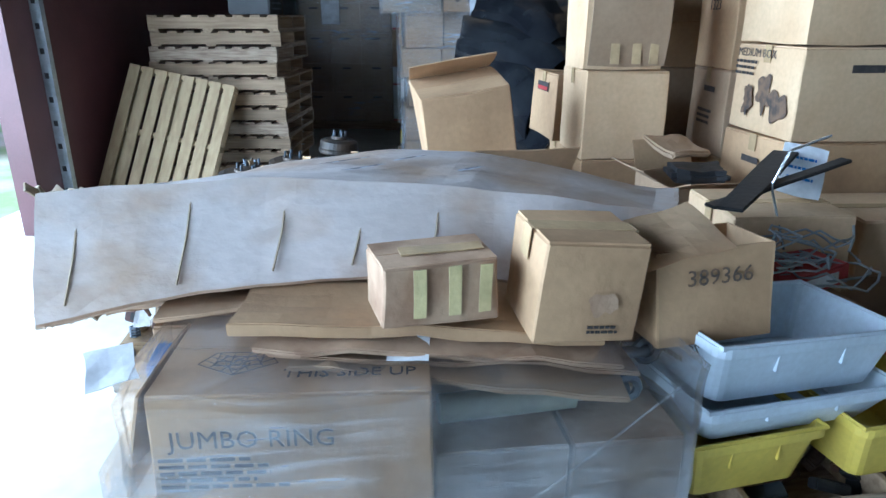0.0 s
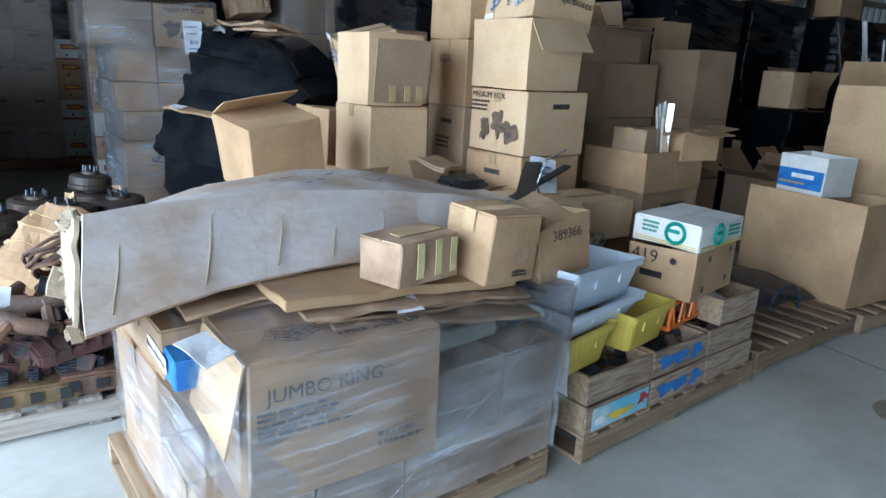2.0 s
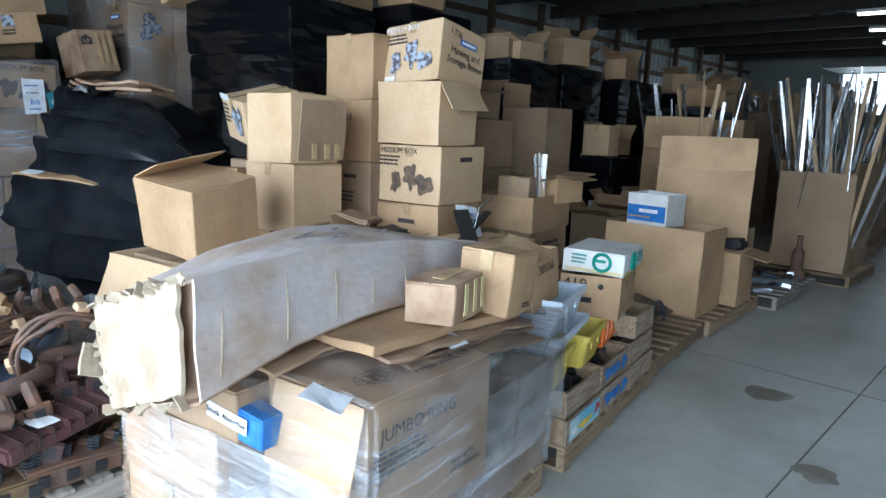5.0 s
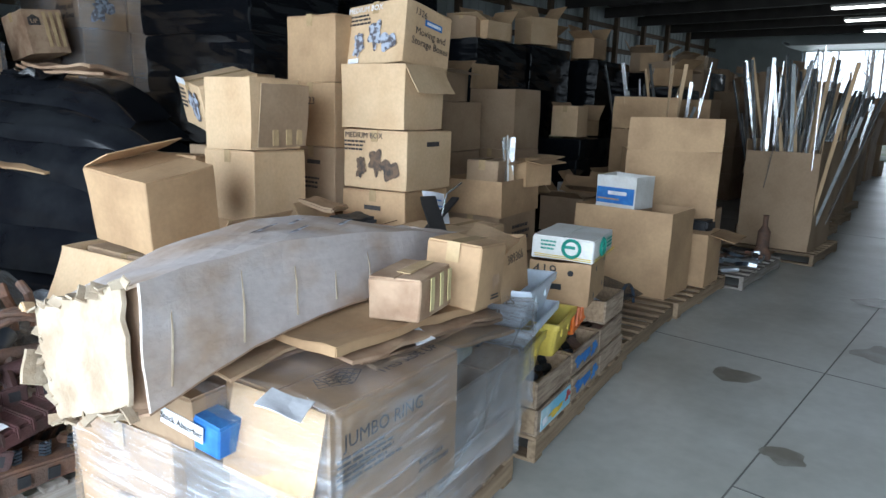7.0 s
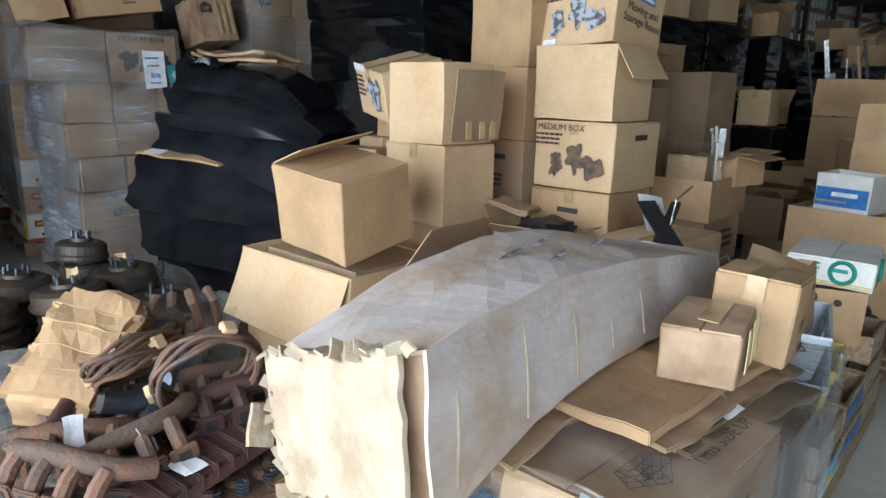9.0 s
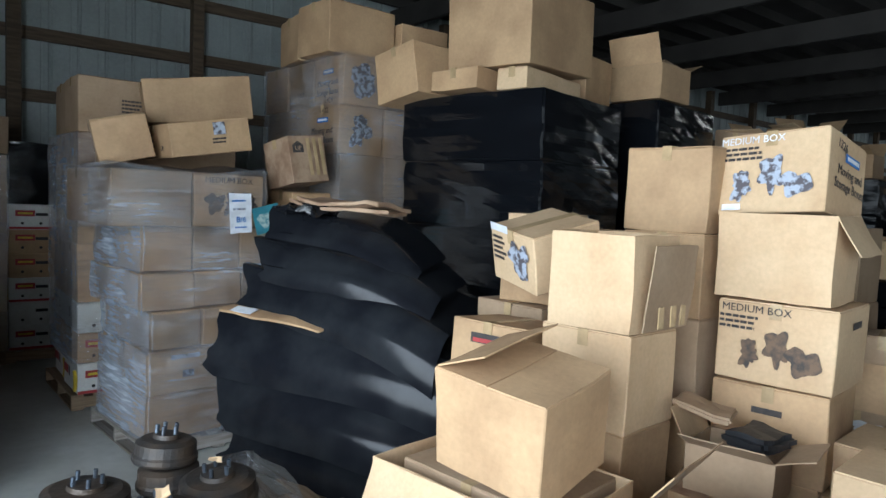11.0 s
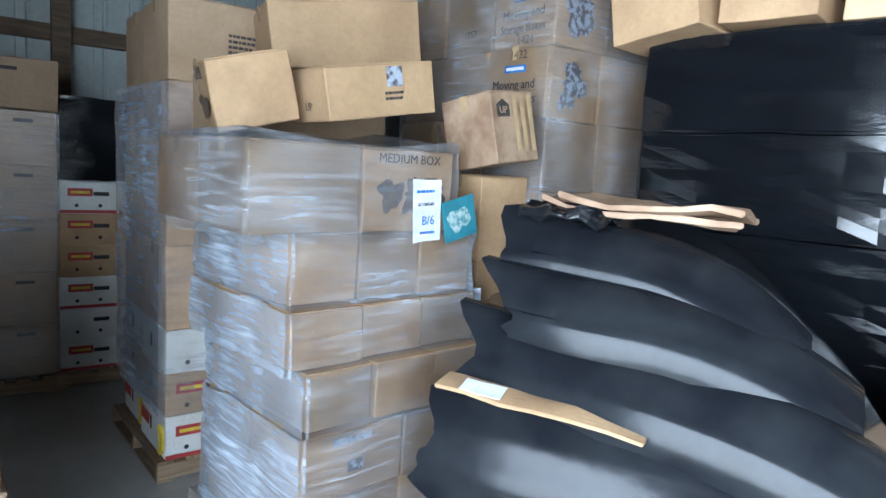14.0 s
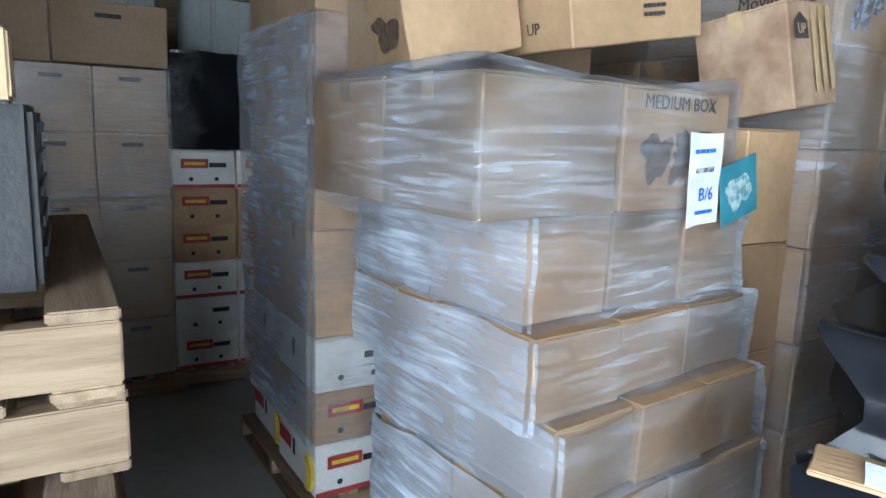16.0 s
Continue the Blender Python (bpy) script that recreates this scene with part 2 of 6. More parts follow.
# ---- mesh helpers ----
def part(name, bm, mat, parent, label="", m=None, smooth=False):
    me = bpy.data.meshes.new(name)
    bm.to_mesh(me)
    bm.free()
    me.materials.append(mat)
    if smooth:
        me.shade_smooth()
        me.set_sharp_from_angle(angle=radians(38))
    ob = new(name, me)
    if parent:
        ob.parent = parent
    if m is not None:
        ob.matrix_basis = m
    return tagged(ob, label) if label else ob


def shared(name, me, parent, m):
    ob = new(name, me)
    ob.parent = parent
    ob.matrix_basis = m
    return ob


def thing(name, m, label, category, group=""):
    ob = new(name)
    ob.matrix_basis = m
    return tagged(ob, label, category, group)


def block(bm, x0, x1, y0, y1, z0, z1, m=None):
    r = bmesh.ops.create_cube(bm, size=1)
    t = Matrix.Translation(((x0 + x1) / 2, (y0 + y1) / 2, (z0 + z1) / 2)) @ Matrix.Diagonal((x1 - x0, y1 - y0, z1 - z0, 1))
    bmesh.ops.transform(bm, matrix=(m @ t) if m is not None else t, verts=r["verts"])
    return r["verts"]


def slab(x0, x1, y0, y1, z0, z1, bevel=0.004, m=None):
    bm = bmesh.new()
    block(bm, x0, x1, y0, y1, z0, z1, m)
    if bevel:
        bmesh.ops.bevel(bm, geom=bm.edges[:], offset=bevel, segments=2, affect="EDGES")
    return bm


def rough(bm, cuts, amount, scale, seed):
    """Cut the faces and push the vertices about a little, so that nothing is quite straight."""
    if cuts:
        bmesh.ops.subdivide_edges(bm, edges=bm.edges[:], cuts=cuts, use_grid_fill=True)
    for v in bm.verts:
        p = v.co * scale + Vector((seed * 3.1, seed * 1.7, seed * 0.9))
        v.co += noise.noise_vector(p) * amount
    return bm


def tube(points, radius, sides=8, closed=False):
    bm = bmesh.new()
    rings = []
    pts = [Vector(p) for p in points]
    n = len(pts)
    for i, p in enumerate(pts):
        a = pts[(i - 1) % n] if closed or i else p
        b = pts[(i + 1) % n] if closed or i < n - 1 else p
        d = (b - a).normalized()
        q = d.to_track_quat("Z", "Y").to_matrix()
        r = radius(i / max(n - 1, 1)) if callable(radius) else radius
        rings.append([bm.verts.new(p + q @ Vector((r * math.cos(k * math.tau / sides), r * math.sin(k * math.tau / sides), 0))) for k in range(sides)])
    for i in range(n if closed else n - 1):
        a, b = rings[i], rings[(i + 1) % n]
        if closed and i == n - 1:
            k0 = min(range(sides), key=lambda k: (a[0].co - b[k].co).length)
            b = b[k0:] + b[:k0]
        for k in range(sides):
            bm.faces.new((a[k], a[(k + 1) % sides], b[(k + 1) % sides], b[k]))
    if not closed:
        bm.faces.new(rings[0][::-1])
        bm.faces.new(rings[-1])
    bmesh.ops.recalc_face_normals(bm, faces=bm.faces[:])
    return bm


def lathe(profile, sides=28):
    bm = bmesh.new()
    rings = [[bm.verts.new((r * math.cos(k * math.tau / sides), r * math.sin(k * math.tau / sides), z)) for k in range(sides)] for r, z in profile]
    for a, b in zip(rings, rings[1:]):
        for k in range(sides):
            bm.faces.new((a[k], a[(k + 1) % sides], b[(k + 1) % sides], b[k]))
    bm.faces.new(rings[0][::-1])
    bm.faces.new(rings[-1])
    bmesh.ops.recalc_face_normals(bm, faces=bm.faces[:])
    return bm


def words(text, size, mat, parent, m, name="printing", squeeze=1.0):
    """Flat raised letters in the built-in font; m places the text's middle, its x along the line."""
    cu = bpy.data.curves.new(name, "FONT")
    cu.body, cu.size, cu.align_x, cu.align_y, cu.extrude, cu.resolution_u = text, size, "CENTER", "CENTER", 0.0006, 2
    tmp = new(name, cu)
    bpy.context.view_layer.update()
    me = bpy.data.meshes.new_from_object(tmp)
    bpy.data.objects.remove(tmp)
    me.materials.append(mat)
    ob = new(name, me)
    ob.parent = parent
    ob.matrix_basis = m @ Matrix.Diagonal((squeeze, 1, 1, 1))
    return ob


FRONT = lambda x, z, y=-0.004, turn=0: pose(x, y, z, 90, 0, 0) @ pose(0, 0, 0, 0, 0, turn)
LEFT = lambda y, z, x=-0.004, turn=0: pose(x, y, z, 90, 0, -90) @ pose(0, 0, 0, 0, 0, turn)


def plate(w, h, mat, parent, m, name="printed_mark", bevel=0.0):
    bm = bmesh.new()
    block(bm, -w / 2, w / 2, -h / 2, h / 2, -0.001, 0.001)
    return part(name, bm, mat, parent, m=m)


def bars(parent, m, w, rows, step, mat, name="small_print"):
    """Lines of print too small to read, as bars."""
    bm = bmesh.new()
    rnd = random.Random(rows * 31 + int(w * 1000))
    for i in range(rows):
        x = -w / 2
        end = w / 2 - rnd.random() * w * 0.3
        while x < end:
            k = w * rnd.uniform(0.08, 0.2)
            block(bm, x, min(x + k, end), -i * step, -i * step + step * 0.5, -0.0008, 0.0008)
            x += k + w * 0.03
    return part(name, bm, mat, parent, m=m)


def blot(parent, m, w, h, mat, seed, name="printed_picture", steps=40):
    """A ragged flat picture shape."""
    bm = bmesh.new()
    ring = []
    for k in range(steps):
        a = k * math.tau / steps
        r = 0.72 + 0.5 * noise.noise(Vector((math.cos(a) * 1.8 + seed, math.sin(a) * 1.8, seed * 0.7)))
        ring.append(bm.verts.new((math.cos(a) * r * w / 2, math.sin(a) * r * h / 2, 0.0005)))
    bm.faces.new(ring)
    return part(name, bm, mat, parent, m=m)


BOX_COUNT = [0]


def carton(x, y, z, yaw, w, d, h, rx=0, ry=0, flaps=None, mat=None, label="", tape=True, group="cartons", crush=0.009, name="cardboard_box", inside=None):
    """A carton whose front left bottom corner stands at x, y, z. flaps: angles by which the left, right, front and back flaps are raised
    from hanging straight up (0) outwards; None for a closed top."""
    mat = mat or M_CARD
    BOX_COUNT[0] += 1
    seed = BOX_COUNT[0]
    t = thing(name, pose(x, y, z, rx, ry, yaw), label or ("closed brown cardboard carton in the stacked pile" if flaps is None else "open brown cardboard carton with raised flaps"), "box", group)
    bm = bmesh.new()
    if flaps is None:
        block(bm, 0, w, 0, d, 0, h - 0.004)
        bmesh.ops.bevel(bm, geom=bm.edges[:], offset=0.005, segments=1, affect="EDGES")
        rough(bm, 3, crush, 3.5, seed)
        part("body", bm, mat, t)
        gap = 0.003
        part("top_flap", rough(slab(0.004, w - 0.004, 0.004, d / 2 - gap, h - 0.004, h + 0.001, 0), 2, crush * 0.6, 3.5, seed), mat, t)
        part("top_flap", rough(slab(0.004, w - 0.004, d / 2 + gap, d - 0.004, h - 0.004, h + 0.001, 0), 2, crush * 0.6, 3.5, seed), mat, t)
        if tape:
            bm = bmesh.new()
            block(bm, -0.002, w + 0.002, d / 2 - 0.026, d / 2 + 0.026, h + 0.002, h + 0.0035)
            block(bm, -0.0075, -0.006, d / 2 - 0.026, d / 2 + 0.026, h - 0.07, h + 0.0035)
            block(bm, w + 0.006, w + 0.0075, d / 2 - 0.026, d / 2 + 0.026, h - 0.07, h + 0.0035)
            part("tape", bm, M_TAPE, t)
    else:
        k = 0.006
        walls = (slab(0, k, 0, d, 0, h, 0), slab(w - k, w, 0, d, 0, h, 0), slab(k, w - k, 0, k, 0, h, 0), slab(k, w - k, d - k, d, 0, h, 0), slab(k, w - k, k, d - k, 0, k, 0))
        for nm, bm in zip(("side_panel", "side_panel", "front_panel", "back_panel", "bottom_panel"), walls):
            part(nm, rough(bm, 3, crush, 3.5, seed), mat, t)
        size = w * 0.5 if not isinstance(flaps, dict) else flaps.get("size", w * 0.5)
        angles = flaps if not isinstance(flaps, dict) else flaps["angles"]
        for i, a in enumerate(angles):
            if a is None:
                continue
            length = (d, d, w, w)[i]
            bm = slab(0.006, length - 0.006, -0.0025, 0.0025, 0.002, size, 0)
            rough(bm, 3, crush * 1.2, 4, seed + i)
            at = (pose(0, d, h, 0, 0, -90), pose(w, 0, h, 0, 0, 90), pose(0, 0, h), pose(w, d, h, 0, 0, 180))[i]
            part("flap", bm, M_CARD_IN if i % 2 else mat, t, m=at @ pose(0, 0, 0, a, 0, 0))
    return t


def skin(x0, x1, y0, y1, z0, z1, mat, parent, seed, amount=0.02, cuts=9, name="stretch_wrap", top=True, pinch=0.0, cloudy=False):
    """A wrinkled wrap of film round a stack."""
    bm = bmesh.new()
    block(bm, x0, x1, y0, y1, z0, z1)
    bmesh.ops.delete(bm, geom=[f for f in bm.faces if f.normal.z < -0.9 or (f.normal.z > 0.9 and not top)], context="FACES")
    bmesh.ops.bevel(bm, geom=[e for e in bm.edges if not e.is_boundary], offset=0.02, segments=2, affect="EDGES")
    bmesh.ops.subdivide_edges(bm, edges=[e for e in bm.edges if e.calc_length() > 0.1], cuts=cuts, use_grid_fill=True)
    for v in bm.verts:
        p = v.co.copy()
        q = Vector((p.x * 4 + seed, p.y * 4, p.z * 9))
        c = Vector(((x0 + x1) / 2, (y0 + y1) / 2, p.z))
        out = (p - c).normalized()
        v.co += out * (amount * (noise.noise(q) + 0.35)) + noise.noise_vector(p * 12 + Vector((seed, 0, 0))) * amount * 0.35
        if pinch:
            v.co.z += pinch * noise.noise(Vector((p.x * 3 + seed, p.y * 3, 0.3)))
    # Side faces take the milkier film, which paints in their light haze.
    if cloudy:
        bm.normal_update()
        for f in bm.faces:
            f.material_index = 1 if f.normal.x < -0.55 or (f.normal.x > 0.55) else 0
        ob = part(name, bm, mat, parent, "clear wrinkled stretch wrap, light haze painted milky on the sides", smooth=True)
        ob.data.materials.append(M_FILM_SIDE_HAZE)
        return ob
    return part(name, bm, mat, parent, "clear wrinkled stretch wrap" if mat in (M_FILM, M_FILM_NEAR) else "tight black plastic wrap", smooth=True)


def stretch_block(name, m, w, d, h, mat, label, category, seed, amount=0.02, bands=0):
    """A pallet load hidden under wrap, on its pallet."""
    t = thing(name, m, label, category, "wrapped pallet loads")
    skin(0, w, 0, d, 0.0, h, mat, t, seed, amount)
    return t


PALLETS = {}


def pallet(x, y, z, yaw, w=1.2, d=1.0, wood=None, rx=0, ry=0, label=""):
    """A timber pallet, w along its top boards' row and d along its boards."""
    wood = wood or M_WOOD
    key = (round(w, 2), round(d, 2), wood.name)
    m = pose(x, y, z, rx, ry, yaw)
    if key in PALLETS:
        c = copy_thing(PALLETS[key], m)
        return tagged(c, label) if label else c
    t = thing("pallet", m, label or "worn timber pallet lying on the concrete floor", "pallet", "pallets")
    def mesh(name, sx, sy, sz):
        bm = slab(0, sx, 0, sy, 0, sz, 0.003)
        me = bpy.data.meshes.new(name)
        bm.to_mesh(me)
        bm.free()
        me.materials.append(wood)
        return me
    board = mesh("deck_board", d, 0.09, 0.018)
    stringer = mesh("stringer", w, 0.04, 0.09)
    n = 8
    for i in range(n):
        shared("deck_board", board, t, pose(0.09 + i * (w - 0.09) / (n - 1), 0, 0.109, 0, 0, 90))
    for yy in (0.0, d / 2 - 0.02, d - 0.04):
        shared("stringer", stringer, t, pose(0, yy, 0.018))
    for xx in (0.09, w / 2, w):
        shared("bottom_board", board, t, pose(xx, 0, 0, 0, 0, 90))
    PALLETS[key] = t
    return t


# ---- setting ----
def wall_piece(name, boxes, mat, label, category="wall"):
    bm = bmesh.new()
    for b in boxes:
        block(bm, *b)
    return tagged(part(name, bm, mat, None), label, category, kind="structure")


L, BACK, NEAR, ROOF = 28.5, 10.9, -5.0, 5.0
bm = bmesh.new()
block(bm, -400, 500, -400, 400, -0.6, -0.03)
tagged(part("ground", bm, M_GRASS, None), "grass and gravel ground outside the warehouse", "ground", kind="structure")
bm = bmesh.new()
block(bm, WALL_X - 0.6, L, NEAR, BACK, -0.2, 0)
tagged(part("floor", bm, M_CONCRETE, None), "grey stained concrete warehouse floor", "floor", kind="structure")
wall_piece("floor_joint", [(WALL_X, L, 0.83, 0.838, -0.001, 0.002), (1.3, 1.308, NEAR, 0.83, -0.001, 0.002), (3.05, 3.058, NEAR, BACK, -0.001, 0.002), (9.05, 9.058, NEAR, BACK, -0.001, 0.002)], M_JOINT, "thin dark saw cut joints in concrete floor", "floor joint")
for i, (x, y, r) in enumerate(((2.62, 1.24, 0.16), (1.75, 0.75, 0.12), (3.7, 0.6, 0.24), (2.1, -0.1, 0.15), (5.2, 0.9, 0.2))):
    bm = bmesh.new()
    ring = [bm.verts.new((x + r * (0.8 + 0.5 * noise.noise(Vector((math.cos(k * 0.3) * 1.3, math.sin(k * 0.3) * 1.3, i)))) * math.cos(k * math.tau / 21), y + r * (0.8 + 0.5 * noise.noise(Vector((math.cos(k * 0.3), math.sin(k * 0.3), i + 5)))) * math.sin(k * math.tau / 21), 0.0025)) for k in range(21)]
    bm.faces.new(ring)
    tagged(part("oil_stain", bm, M_OIL, None), "dark old oil stain on the concrete", "stain", kind="structure")


def ribbed(name, length, height, m, mat, label):
    """Sheet steel wall with ribs every 0.3 m."""
    bm = bmesh.new()
    x, prof = 0.0, []
    while x < length:
        prof += [(x, 0), (x + 0.13, 0), (x + 0.145, 0.018), (x + 0.165, 0.018), (x + 0.18, 0), (x + 0.235, 0), (x + 0.24, 0.006), (x + 0.25, 0.006), (x + 0.255, 0)]
        x += 0.3
    rows = [[bm.verts.new((px, py + t, zz)) for px, py in prof] for zz, t in ((0, 0), (height, 0), (height, -0.06), (0, -0.06))]
    for a, b in zip(rows, rows[1:] + rows[:1]):
        for k in range(len(prof) - 1):
            bm.faces.new((a[k], a[k + 1], b[k + 1], b[k]))
    bmesh.ops.recalc_face_normals(bm, faces=bm.faces[:])
    return tagged(part(name, bm, mat, None, m=m), label, "wall", kind="structure")


ribbed("wall_north", L - WALL_X, ROOF - 0.02, pose(L, BACK, 0, 0, 0, 180), M_SHEET, "pale ribbed sheet steel wall with timber framing")
# The header above the doorway is unseen; its height is set to block light.
wall_piece("wall_west", [(WALL_X - 0.1, WALL_X, DOOR_Y1, BACK, 0, ROOF), (WALL_X - 0.1, WALL_X, NEAR, DOOR_Y0, 0, ROOF), (WALL_X - 0.1, WALL_X, DOOR_Y0, DOOR_Y1, 3.3, ROOF)], M_RED, "maroon sheet steel end wall, unseen door header holding back light")
# Unseen wall, added to shut outdoor light out on the camera's side.
wall_piece("wall_south", [(WALL_X, L, NEAR - 0.1, NEAR, 0, ROOF)], M_SHEET, "unseen sheet steel side wall added to close the warehouse")
FD0, FD1 = 1.0, 7.3
wall_piece("wall_east", [(L, L + 0.1, NEAR, FD0, 0, ROOF), (L, L + 0.1, FD1, BACK, 0, ROOF), (L, L + 0.1, FD0, FD1, 4.1, ROOF)], M_SHEET, "grey sheet steel end wall with open doorway")
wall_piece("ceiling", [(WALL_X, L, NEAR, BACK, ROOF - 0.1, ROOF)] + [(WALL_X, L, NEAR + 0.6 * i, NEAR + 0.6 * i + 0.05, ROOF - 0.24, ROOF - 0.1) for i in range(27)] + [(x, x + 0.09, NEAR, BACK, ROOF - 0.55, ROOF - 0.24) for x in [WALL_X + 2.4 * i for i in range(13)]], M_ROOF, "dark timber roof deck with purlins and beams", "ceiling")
wall_piece("roof_cover", [(WALL_X - 0.4, L + 0.4, NEAR - 0.4, BACK + 0.4, ROOF + 0.01, ROOF + 0.08)], M_GALV, "sheet steel roof", "roof")
for i, zz in enumerate((0.6, 1.3, 2.0, 2.75, 3.45, 4.15)):
    wall_piece("wall_girt", [(WALL_X, L, BACK - 0.09, BACK - 0.03, zz, zz + 0.14)], M_WOOD_DARK, "dark horizontal timber girt on sheet wall", "girt")
for x in [-2.9 + 2.0 * i for i in range(16)]:
    wall_piece("wall_post", [(x, x + 0.14, BACK - 0.24, BACK - 0.095, 0, ROOF - 0.3)], M_WOOD_DARK, "dark vertical timber wall post", "post")
wall_piece("trim", [(WALL_X - 0.12, WALL_X + 0.05, DOOR_Y1 - 0.3, DOOR_Y1, 0, 3.7)], M_RED, "maroon steel door jamb trim", "trim")
bm = bmesh.new()
block(bm, WALL_X + 0.052, WALL_X + 0.12, DOOR_Y1 + 0.0, DOOR_Y1 + 0.01, 0, 3.7)
block(bm, WALL_X + 0.052, WALL_X + 0.058, DOOR_Y1 + 0.01, DOOR_Y1 + 0.09, 0, 3.7)
block(bm, WALL_X + 0.12, WALL_X + 0.126, DOOR_Y1 + 0.0, DOOR_Y1 + 0.05, 0, 3.7)
track = tagged(part("door_track", bm, M_GALV, None), "galvanised steel overhead door track with slots", "door track", kind="structure")
for i in range(20):
    part("slot", slab(WALL_X + 0.07, WALL_X + 0.10, DOOR_Y1 - 0.003, DOOR_Y1 - 0.001, 0.25 + i * 0.17, 0.29 + i * 0.17, 0), M_RUBBER, track)
# overhead door at the far end, run up under the roof
far = thing("door_1", pose(L - 0.2, FD0, 4.05), "pale sectional overhead door raised under the roof", "door")
far["kind"] = "structure"
for i in range(4):
    part("door_panel", slab(-0.7 * (i + 1), -0.7 * i - 0.01, 0, FD1 - FD0, 0, 0.05, 0.004), M_SHEET, far)
part("door_rail", tube([(0, FD1 - FD0 + 0.05, -3.9), (0, FD1 - FD0 + 0.05, -0.1), (-0.2, FD1 - FD0 + 0.05, 0.1), (-2.9, FD1 - FD0 + 0.05, 0.12)], 0.04), M_GALV, far)
# Flat sheet that gives off its own light, standing for the bright outdoors.
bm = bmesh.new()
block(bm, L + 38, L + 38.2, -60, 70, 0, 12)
far_glow = glow("glowing_woods_backdrop", (0.75, 0.82, 0.9), 1.6)
tagged(part("backdrop", bm, far_glow, None), "glowing pale sheet standing for bright hazy woods beyond the far doorway", "backdrop", kind="structure")
tr_rnd = random.Random(3)
for k in range(26):
    x, y = L + 14 + tr_rnd.random() * 14, -6 + tr_rnd.random() * 30
    t = thing("tree", pose(x, y, -0.03), "bare grey winter tree outside", "tree", "bare trees outside")
    hh = tr_rnd.uniform(6, 9)
    part("trunk", tube([(0, 0, 0), (0.1, 0, hh * 0.4), (0, 0.1, hh * 0.75), (0.2, 0.2, hh)], lambda u: 0.09 * (1 - 0.85 * u), 6), M_WOOD_GREY, t)
    for b in range(7):
        z0, a = hh * (0.3 + 0.09 * b), tr_rnd.random() * 6.28
        part("branch", tube([(0.05, 0.03, z0), (0.6 * math.cos(a), 0.6 * math.sin(a), z0 + 0.7), (1.1 * math.cos(a + 0.3), 1.1 * math.sin(a + 0.3), z0 + 1.7)], lambda u: 0.035 * (1 - 0.8 * u), 4), M_WOOD_GREY, t)
for i, (x, y) in enumerate(((13.0, 3.5), (16.1, 3.6), (18.8, 3.9), (21.5, 4.1), (24.5, 4.1))):
    t = thing("ceiling_light", pose(x, y, 4.35), "white fluorescent strip light hanging from the roof", "ceiling light", "strip lights")
    part("housing", slab(-0.12, 0.12, -0.6, 0.6, 0, 0.07), M_PAPER_WHITE, t)
    for dx in (-0.06, 0.06):
        part("tube", tube([(dx, -0.57, -0.02), (dx, 0.57, -0.02)], 0.018), M_TUBE, t)
    part("chain", tube([(0, 0, 0.07), (0, 0, 0.42)], 0.008, 5), M_GALV, t)


# ---- near wrapped pallet ----
YAW = 9.5
pallet(-0.66, 1.33, 0, YAW, 1.36, 1.02, M_WOOD, label="worn timber pallet under the wrapped cartons")
G = "cartons on the wrapped pallet"
A = pose(-0.60, 1.34, 0.13, 0, 0, YAW)


def at(m, x, y, z):
    p = m @ Vector((x, y, z))
    return p.x, p.y, p.z


def carton_in(m, yaw, x, y, z, *a, **k):
    return carton(*at(m, x, y, z), yaw + k.pop("turn", 0), *a, **k)


for row, (z, h, cuts) in enumerate(((0.0, 0.22, (0, 0.30, 0.62, 1.30)), (0.225, 0.24, (0, 0.70, 1.02, 1.30)))):
    for a, b in zip(cuts, cuts[1:]):
        for yy in (0.0, 0.5):
            if row == 1 and a == 0 and yy == 0:
                continue
            carton_in(A, YAW, a, yy, z, b - a - 0.008, 0.49, h, mat=M_CARD_WET if yy == 0 else M_CARD, group=G, label="dusty brown carton under clear stretch wrap")
jumbo = carton_in(A, YAW, 0.095, -0.012, 0.235, 0.60, 0.42, 0.43, turn=-4, group=G, mat=M_CARD, label="brown carton printed in black under stretch wrap", tape=False)
words("THIS SIDE UP", 0.05, M_INK, jumbo, pose(0.42, 0.07, 0.438, 0, 0, 0))
words("JUMBO RING", 0.06, M_INK, jumbo, FRONT(0.22, 0.33, -0.012))
bars(jumbo, FRONT(0.16, 0.28, -0.012), 0.28, 5, 0.017, M_INK)
bars(jumbo, FRONT(0.46, 0.12, -0.012), 0.16, 2, 0.03, M_INK_SEPIA)
for i in range(3):
    bm = bmesh.new()
    for k in range(4):
        block(bm, -0.05, 0.05, -0.03 + 0.02 * k, -0.028 + 0.02 * k, 0, 0.001)
        block(bm, -0.05 + 0.033 * k, -0.048 + 0.033 * k, -0.03, 0.03, 0, 0.001)
    part("printed_mark", bm, M_INK, jumbo, m=pose(0.17 + (i - 1) * 0.03, 0.12 + (i == 1) * 0.02, 0.438, 0, 0, 30 * (i - 1)))
part("flap", rough(slab(0, 0.36, -0.003, 0.003, 0, 0.26, 0), 3, 0.008, 4, 3), M_CARD_PALE, jumbo, "pale buff carton flap hanging outward", m=pose(-0.008, 0.36, 0.43, 0, 0, -90) @ pose(0, 0, 0, 168, 0, 0))
carton_in(A, YAW, 0.0, 0.40, 0.47, 0.5, 0.55, 0.16, group=G, mat=M_CARD_DULL)
blue = carton_in(A, YAW, 0.005, 0.30, 0.47, 0.09, 0.3, 0.1, group=G, mat=M_INK_BLUE, label="blue printed parts carton with white label", rx=6, tape=False)
